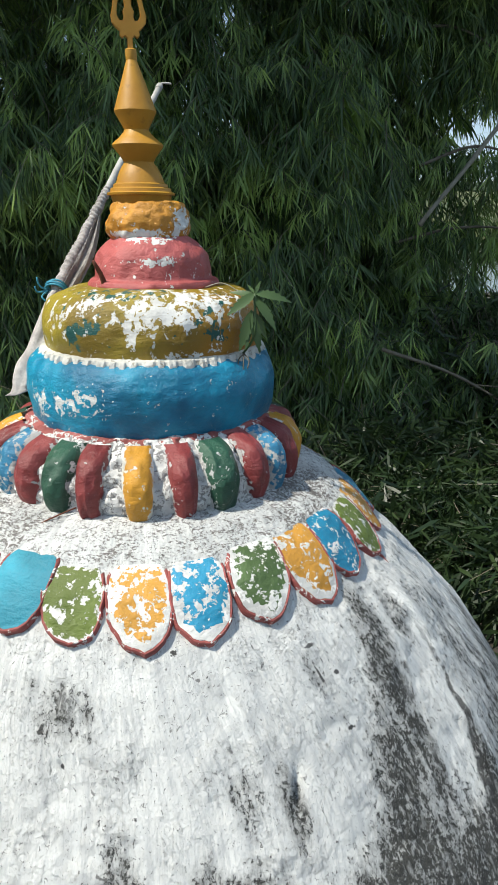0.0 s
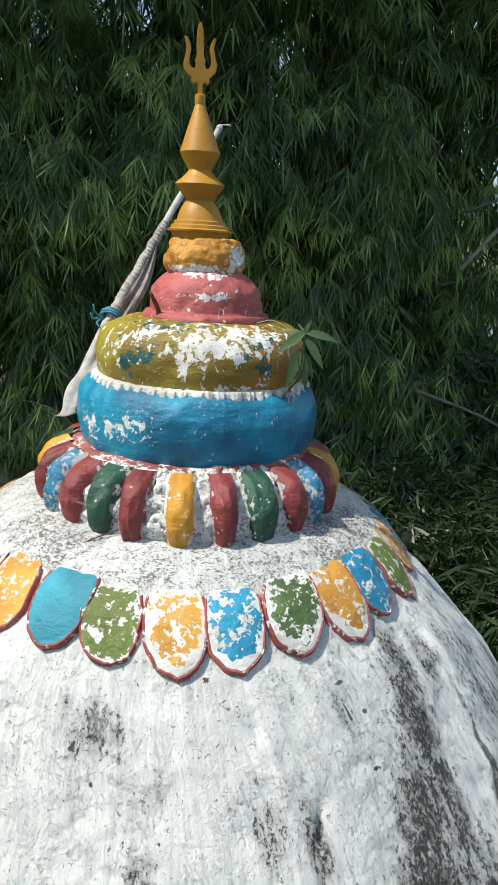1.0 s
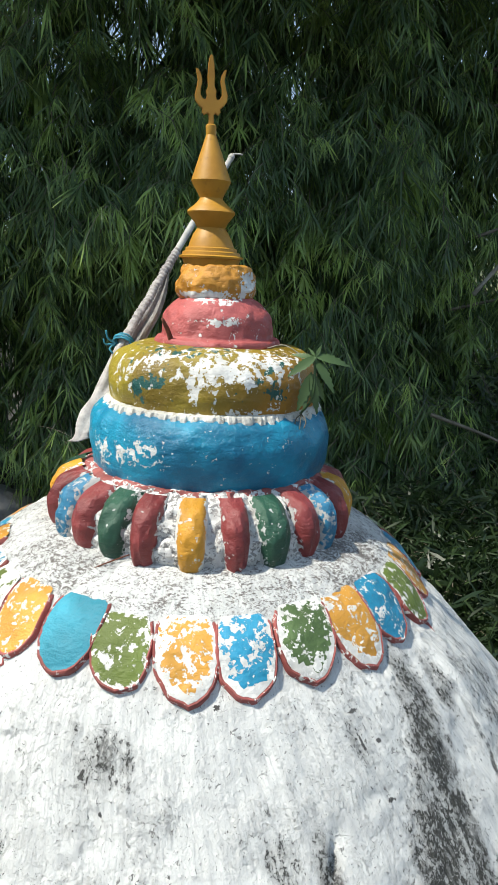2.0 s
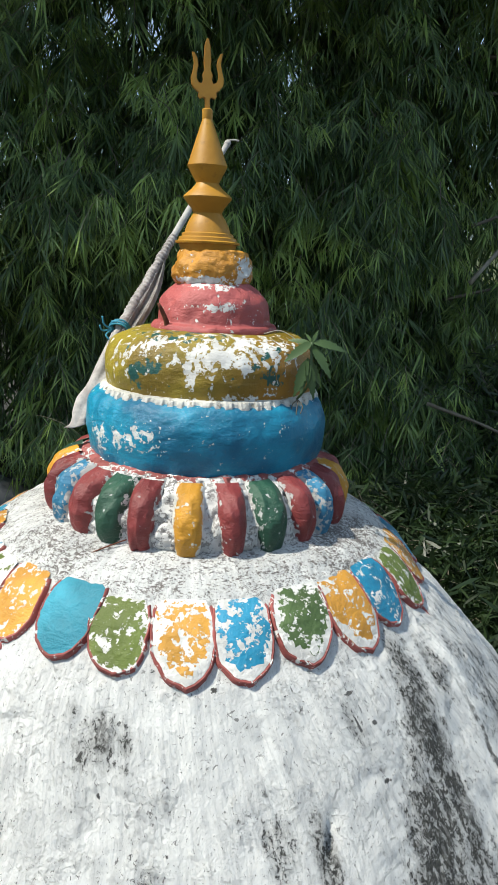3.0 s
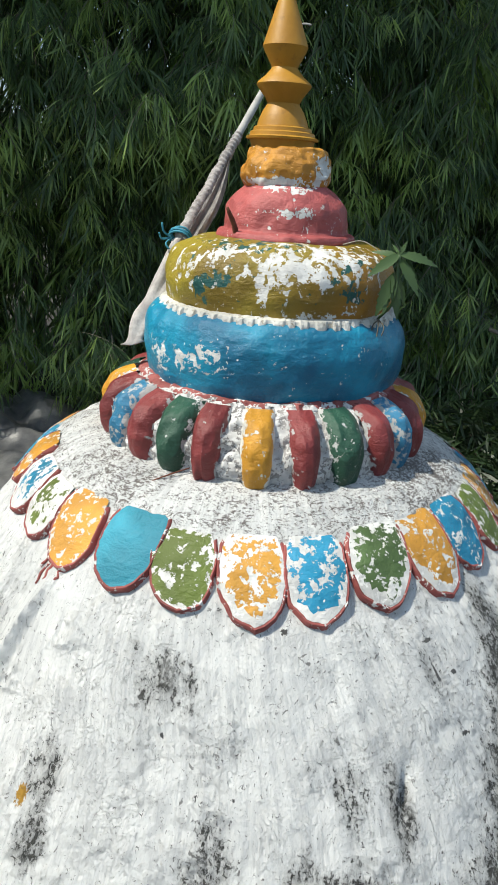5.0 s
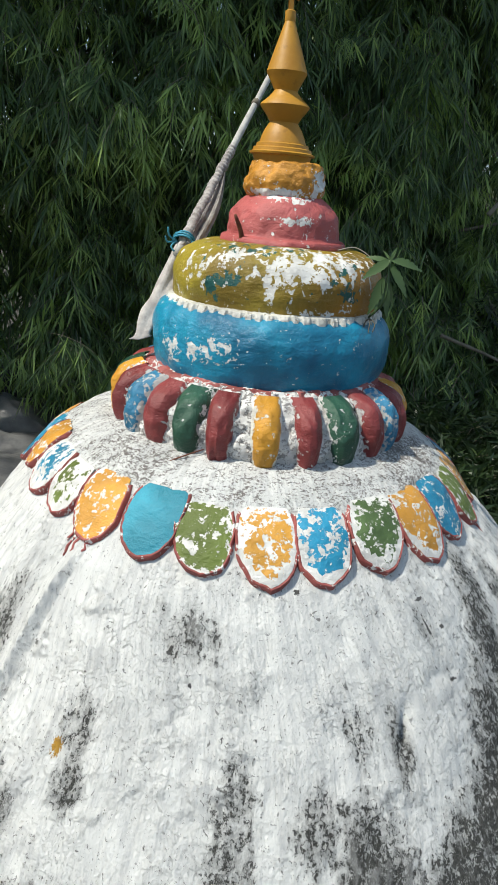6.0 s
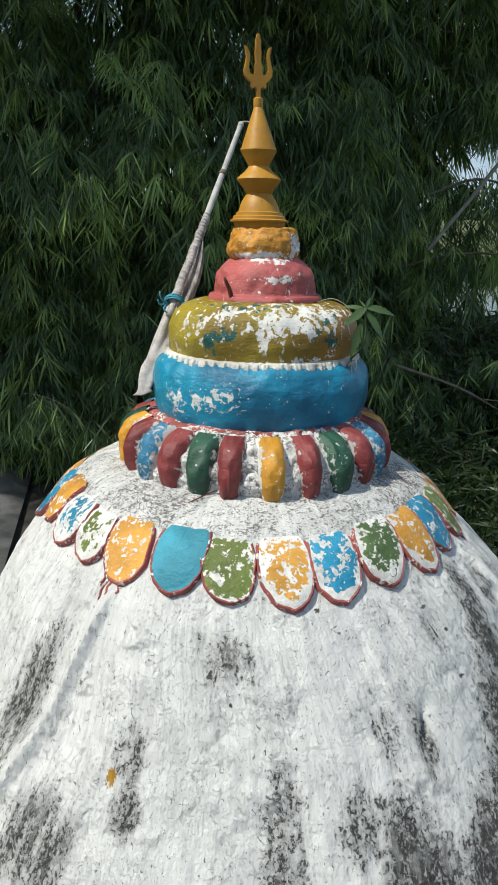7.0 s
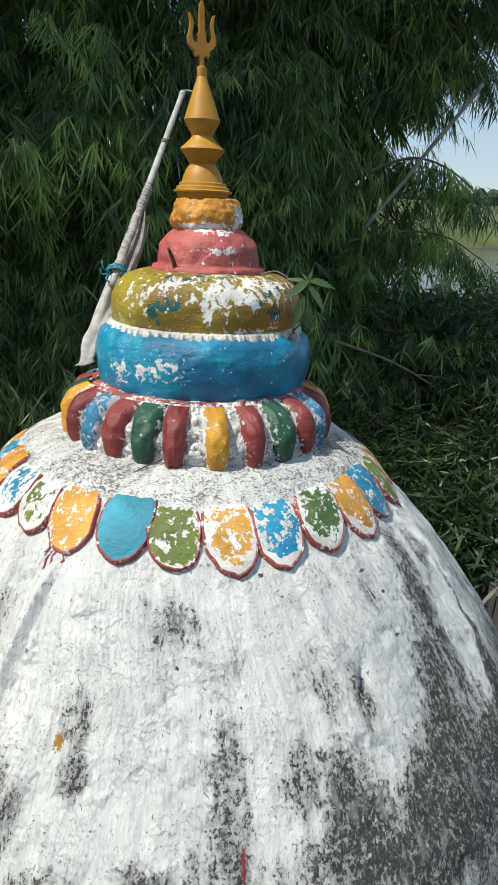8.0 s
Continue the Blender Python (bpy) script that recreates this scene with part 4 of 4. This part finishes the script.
def make_clump(seed, foot, spread, count, tufts, label, box, edge=None):
    """A clump: culms that arch out, and foliage that hangs in ragged tiers in front of and between them.
    box: x0, x1, y0, y1, z0, z1 of the foliage; edge(z): how far it reaches to the right."""
    rng = random.Random(seed)
    thing = tagged(empty("bamboo_clump", foot), label, "bamboo", "bamboo thicket")
    foot = Vector(foot)
    for k in range(count):
        f = Vector((rng.uniform(-spread, spread), rng.uniform(-0.3, 0.6), 0))
        lean_way = Vector((rng.uniform(-0.9, 0.9), rng.uniform(-2.2, 0.3), 0))
        pts, rad = culm_mesh(rng, f, lean_way, rng.uniform(5.5, 7.5), rng.uniform(0.022, 0.034))
        part("culm", tube(pts, rad, 8), CULM, thing)
    items, twigs = [], []
    x0, x1, y0, y1, z0, z1 = box

    def grow(n, depth0, depth1, size0, size1, leaves):
        for _ in range(n):
            x, z = rng.uniform(x0, x1), rng.uniform(z0, z1)
            if edge and x > edge(z) + 0.22 * noise.noise((z * 2.3, 0.0, seed)) + rng.uniform(-0.1, 0.1):
                continue
            # tiers that stand out, with dark hollows between, and an unseen arching top that shades them
            tier = 0.60 * noise.noise((x * 1.3 + seed, z * 1.2, 2.0)) + 0.40 * noise.noise((x * 2.8, z * 2.4, seed))
            arch = -0.5 * max(0.0, z - 3.0)
            y = y0 + tier + arch + depth0 + (depth1 - depth0) * rng.random() ** 1.4
            way = Vector((rng.gauss(0, 0.7), -0.45 + rng.gauss(0, 0.4), rng.uniform(-0.5, 0.5)))
            tuft(rng, items, twigs, Vector((x, y, z)), way, rng.uniform(0.14, 0.34), rng.uniform(size0, size1), leaves)

    grow(int(1.05 * tufts), 0.0, 0.6, 0.12, 0.195, 20)
    grow(int(1.5 * tufts), 0.6, y1 - y0, 0.21, 0.36, 14)
    v, f = leaf_arrays([(b - foot, w, s, l, wd) for b, w, s, l, wd in items])
    tagged(from_arrays("foliage", v, f, BAMBOO_LEAF, thing, "dense hanging narrow green leaves"), kind="stuff")
    v, f = twig_arrays([[p - foot for p in t] for t in twigs], 0.004)
    tagged(from_arrays("twig_growth", v, f, TWIG, thing), kind="stuff")
    return thing


LABEL = "tall dense bamboo clump with drooping dark green leaves"
make_clump(21, (-4.4, 4.6, 0), 0.8, 8, 1300, LABEL, (-6.0, -2.9, 3.0, 5.2, 0.3, 6.2))
make_clump(22, (-1.9, 4.4, 0), 0.8, 9, 1700, LABEL, (-3.1, -0.7, 2.75, 5.0, 0.25, 6.4))
make_clump(23, (0.3, 4.4, 0), 0.8, 9, 2100, LABEL, (-0.9, 1.3, 2.6, 5.0, 0.1, 6.4))


def thicket_edge(z):
    """The right-hand outline of the thicket: full below, drawn in at eye height, overhanging above."""
    return 2.6 - 0.2 * max(0.0, min(1.0, (z - 1.7) / 0.3)) + 1.0 * max(0.0, min(1.0, (z - 2.6) / 0.5))


make_clump(24, (1.5, 4.5, 0), 0.5, 7, 2300, "bamboo clump at the thicket's ragged sunlit edge", (1.1, 3.3, 3.15, 5.2, 0.1, 6.2), thicket_edge)


def make_fallen_pole():
    thing = mesh_object("dead_bamboo_pole", tube([Vector((1.82, 2.82, 1.62)).lerp(Vector((2.60, 2.80, 2.60)), k / 14) + Vector((0, 0, 0.004 * math.sin(k))) for k in range(15)], [0.0145 * (1.12 if k % 3 == 0 else 1.0) for k in range(15)], 9, 0.002, 9), DRY_POLE)
    return tagged(thing, "dry grey bamboo pole leaning out of the thicket", "bamboo pole")


make_fallen_pole()


def make_bough(start, ways, seed):
    """A leafy bough that reaches out over the water from the thicket's edge."""
    rng = random.Random(seed)
    items, twigs = [], []
    pts = smooth_path([start] + [start + Vector(w) for w in ways], 8)
    for p in pts[3:]:
        for _ in range(6):
            tuft(rng, items, twigs, p + Vector((rng.gauss(0, 0.05), rng.uniform(-0.05, 0.25), rng.uniform(-0.12, 0.06))), Vector((rng.gauss(0, 0.8), rng.gauss(0, 0.6), rng.uniform(-0.6, 0.2))), rng.uniform(0.1, 0.25), rng.uniform(0.13, 0.2), 9)
    thing = tagged(empty("bamboo_bough", start), "thin bamboo bough with hanging leaves over the water", "bamboo", "bamboo boughs")
    part("stem", tube([p - start for p in pts], [0.012 * (1 - 0.7 * k / len(pts)) for k in range(len(pts))], 7), TWIG, thing)
    v, f = leaf_arrays([(b - start, w, s, l, wd) for b, w, s, l, wd in items])
    tagged(from_arrays("foliage", v, f, BAMBOO_LEAF, thing), kind="stuff")
    return thing


make_bough(Vector((1.9, 3.1, 2.0)), ((0.35, -0.05, 0.12), (0.65, -0.1, 0.05), (0.95, -0.1, -0.14)), 31)
make_bough(Vector((1.8, 3.2, 1.5)), ((0.4, -0.1, 0.10), (0.8, -0.15, 0.08), (1.15, -0.2, -0.10)), 32)
make_bough(Vector((1.8, 3.3, 2.85)), ((0.3, -0.05, 0.02), (0.55, -0.1, -0.08), (0.75, -0.1, -0.28)), 34)
make_bough(Vector((1.9, 3.3, 3.1)), ((0.4, -0.1, 0.0), (0.8, -0.15, -0.15), (1.1, -0.2, -0.4)), 33)


def make_shrub(seed, centre, size, count, leaf=SHADED_SHRUB_LEAF):
    """A twiggy bush: thin branches from the foot, small narrow leaves toward their ends."""
    rng = random.Random(seed)
    centre = Vector(centre)
    thing = tagged(empty("shrub", centre), "dense dark twiggy shrub beside the bamboo", "shrub", "shrubs by the water")
    items, twigs = [], []
    for k in range(count):
        end = Vector((rng.gauss(0, 0.45) * size.x, rng.gauss(0, 0.45) * size.y, size.z * rng.uniform(0.25, 1.0)))
        foot = Vector((end.x * 0.25, end.y * 0.25, 0))
        pts = smooth_path([foot, foot.lerp(end, 0.5) + Vector((rng.gauss(0, 0.08), rng.gauss(0, 0.08), 0.1)), end], 4)
        twigs.append(pts)
        for p in pts[2:]:
            for _ in range(5):
                way = Vector((rng.gauss(0, 0.7), rng.gauss(0, 0.7), rng.gauss(-0.35, 0.6))).normalized()
                side = way.cross(Vector((rng.gauss(0, 1), rng.gauss(0, 1), rng.gauss(0, 1)))).normalized()
                ln = rng.uniform(0.08, 0.17)
                items.append((p + Vector((rng.gauss(0, 0.06), rng.gauss(0, 0.06), rng.gauss(0, 0.06))), way, side, ln, ln * 0.055))
    v, f = leaf_arrays(items)
    tagged(from_arrays("foliage", v, f, leaf, thing), kind="stuff")
    v, f = twig_arrays(twigs, 0.007)
    tagged(from_arrays("branch_growth", v, f, TWIG, thing), kind="stuff")


def make_bare_branch(points, radius):
    """A leafless arching branch with two side shoots."""
    pts = smooth_path(points, 8)
    foot = pts[0].copy()
    thing = tagged(empty("bare_branch", foot), "thin bare grey-brown branch arching out of the undergrowth", "branch", "bare branches")
    part("stem", tube([p - foot for p in pts], [radius * (1 - 0.7 * k / len(pts)) for k in range(len(pts))], 7, 0.002, 15), TWIG, thing)
    for k, (at, turn) in enumerate(((0.45, 0.16), (0.7, -0.14))):
        p = pts[int(at * len(pts))] - foot
        way = (pts[-1] - pts[int(at * len(pts))]) * 0.5
        shoot = smooth_path([p, p + way * 0.5 + Vector((0, 0, turn * 0.7)), p + way + Vector((0, 0, turn))], 5)
        part("shoot", tube(shoot, [radius * 0.45 * (1 - 0.6 * j / len(shoot)) for j in range(len(shoot))], 6), TWIG, thing)


make_bare_branch([Vector(v) for v in ((1.45, 2.35, 0.90), (1.86, 2.25, 0.76), (2.28, 2.2, 0.53), (2.95, 2.1, 0.12))], 0.012)
make_bare_branch([Vector(v) for v in ((2.9, 1.9, 0.0), (2.45, 1.95, 0.24), (2.05, 2.0, 0.30), (1.65, 2.05, 0.22))], 0.009)
make_bare_branch([Vector(v) for v in ((2.5, 1.7, 0.0), (2.35, 1.72, 0.22), (2.15, 1.75, 0.40), (1.85, 1.8, 0.46))], 0.008)
make_bare_branch([Vector(v) for v in ((1.55, 1.6, 0.0), (1.7, 1.6, 0.20), (1.95, 1.6, 0.27), (2.4, 1.6, 0.20))], 0.008)


def make_kerb_slab():
    """A worn concrete slab at the shrine's foot."""
    bm = bmesh.new()
    bmesh.ops.create_cube(bm, size=1.0)
    bmesh.ops.scale(bm, vec=(0.85, 1.25, 0.17), verts=bm.verts)
    bmesh.ops.bevel(bm, geom=bm.edges[:], offset=0.02, segments=2, affect="EDGES")
    bmesh.ops.subdivide_edges(bm, edges=[e for e in bm.edges if e.calc_length() > 0.2], cuts=7, use_grid_fill=True)
    for v in bm.verts:
        v.co += Vector((0.012, 0.012, 0.006)) * noise.noise(v.co * 6)
    ob = mesh_object("concrete_slab", bm, CONCRETE)
    ob.location, ob.rotation_euler = (1.68, -0.14, 0.085), (0, 0, radians(-24))
    return tagged(ob, "low worn grey concrete slab beside the dome", "slab")


make_kerb_slab()
make_clump(25, (2.2, 3.9, 0), 0.4, 3, 700, "low skirt of bamboo growth over the bank", (0.9, 3.8, 2.65, 3.6, 0.12, 0.95))
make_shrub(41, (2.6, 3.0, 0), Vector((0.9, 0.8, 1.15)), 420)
# these two take the leaf colour with sunlight painted in
make_shrub(42, (3.5, 3.4, 0), Vector((1.0, 0.9, 1.20)), 420, SUNLIT_SHRUB_LEAF)
make_shrub(44, (4.6, 4.4, 0), Vector((1.2, 1.0, 1.25)), 420, SUNLIT_SHRUB_LEAF)
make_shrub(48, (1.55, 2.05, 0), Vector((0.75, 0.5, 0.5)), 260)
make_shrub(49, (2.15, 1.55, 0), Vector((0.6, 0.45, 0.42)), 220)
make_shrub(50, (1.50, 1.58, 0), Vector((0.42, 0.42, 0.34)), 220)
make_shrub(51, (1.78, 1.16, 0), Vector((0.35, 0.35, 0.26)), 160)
# added to cover sunlit soil where the ground should lie in shade
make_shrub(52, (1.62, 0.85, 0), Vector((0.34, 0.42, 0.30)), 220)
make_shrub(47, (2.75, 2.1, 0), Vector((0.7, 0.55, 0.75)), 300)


def make_tarp():
    bm = bmesh.new()
    bmesh.ops.create_grid(bm, x_segments=70, y_segments=60, size=1.0)
    for v in bm.verts:
        x, y = v.co.x * 1.35 - 2.3, v.co.y * 0.95 + 2.35
        fold = abs(noise.noise((x * 2.2, y * 2.2, 4))) + 0.4 * abs(noise.noise((x * 6, y * 6, 7)))
        edge = max(0.0, 1 - max(abs(v.co.x), abs(v.co.y)) ** 6)
        v.co = (x, y, 0.04 + 0.22 * fold * edge + 0.10 * edge * max(0, v.co.y))
    ob = mesh_object("plastic_sheet", bm, TARP)
    return tagged(ob, "crumpled dark grey plastic sheet on the ground", "tarpaulin")


make_tarp()
log = mesh_object("dry_log", tube([Vector((-3.6, 3.35, 0.22)).lerp(Vector((-1.75, 3.42, 0.20)), k / 12) + Vector((0, 0, 0.015 * math.sin(k * 2))) for k in range(13)], [0.05, 0.055, 0.052, 0.05, 0.053, 0.05, 0.047, 0.05, 0.046, 0.044, 0.045, 0.042, 0.035], 10, 0.01, 8), POLE)
tagged(log, "pale dry log lying along the edge of the sheet", "log")
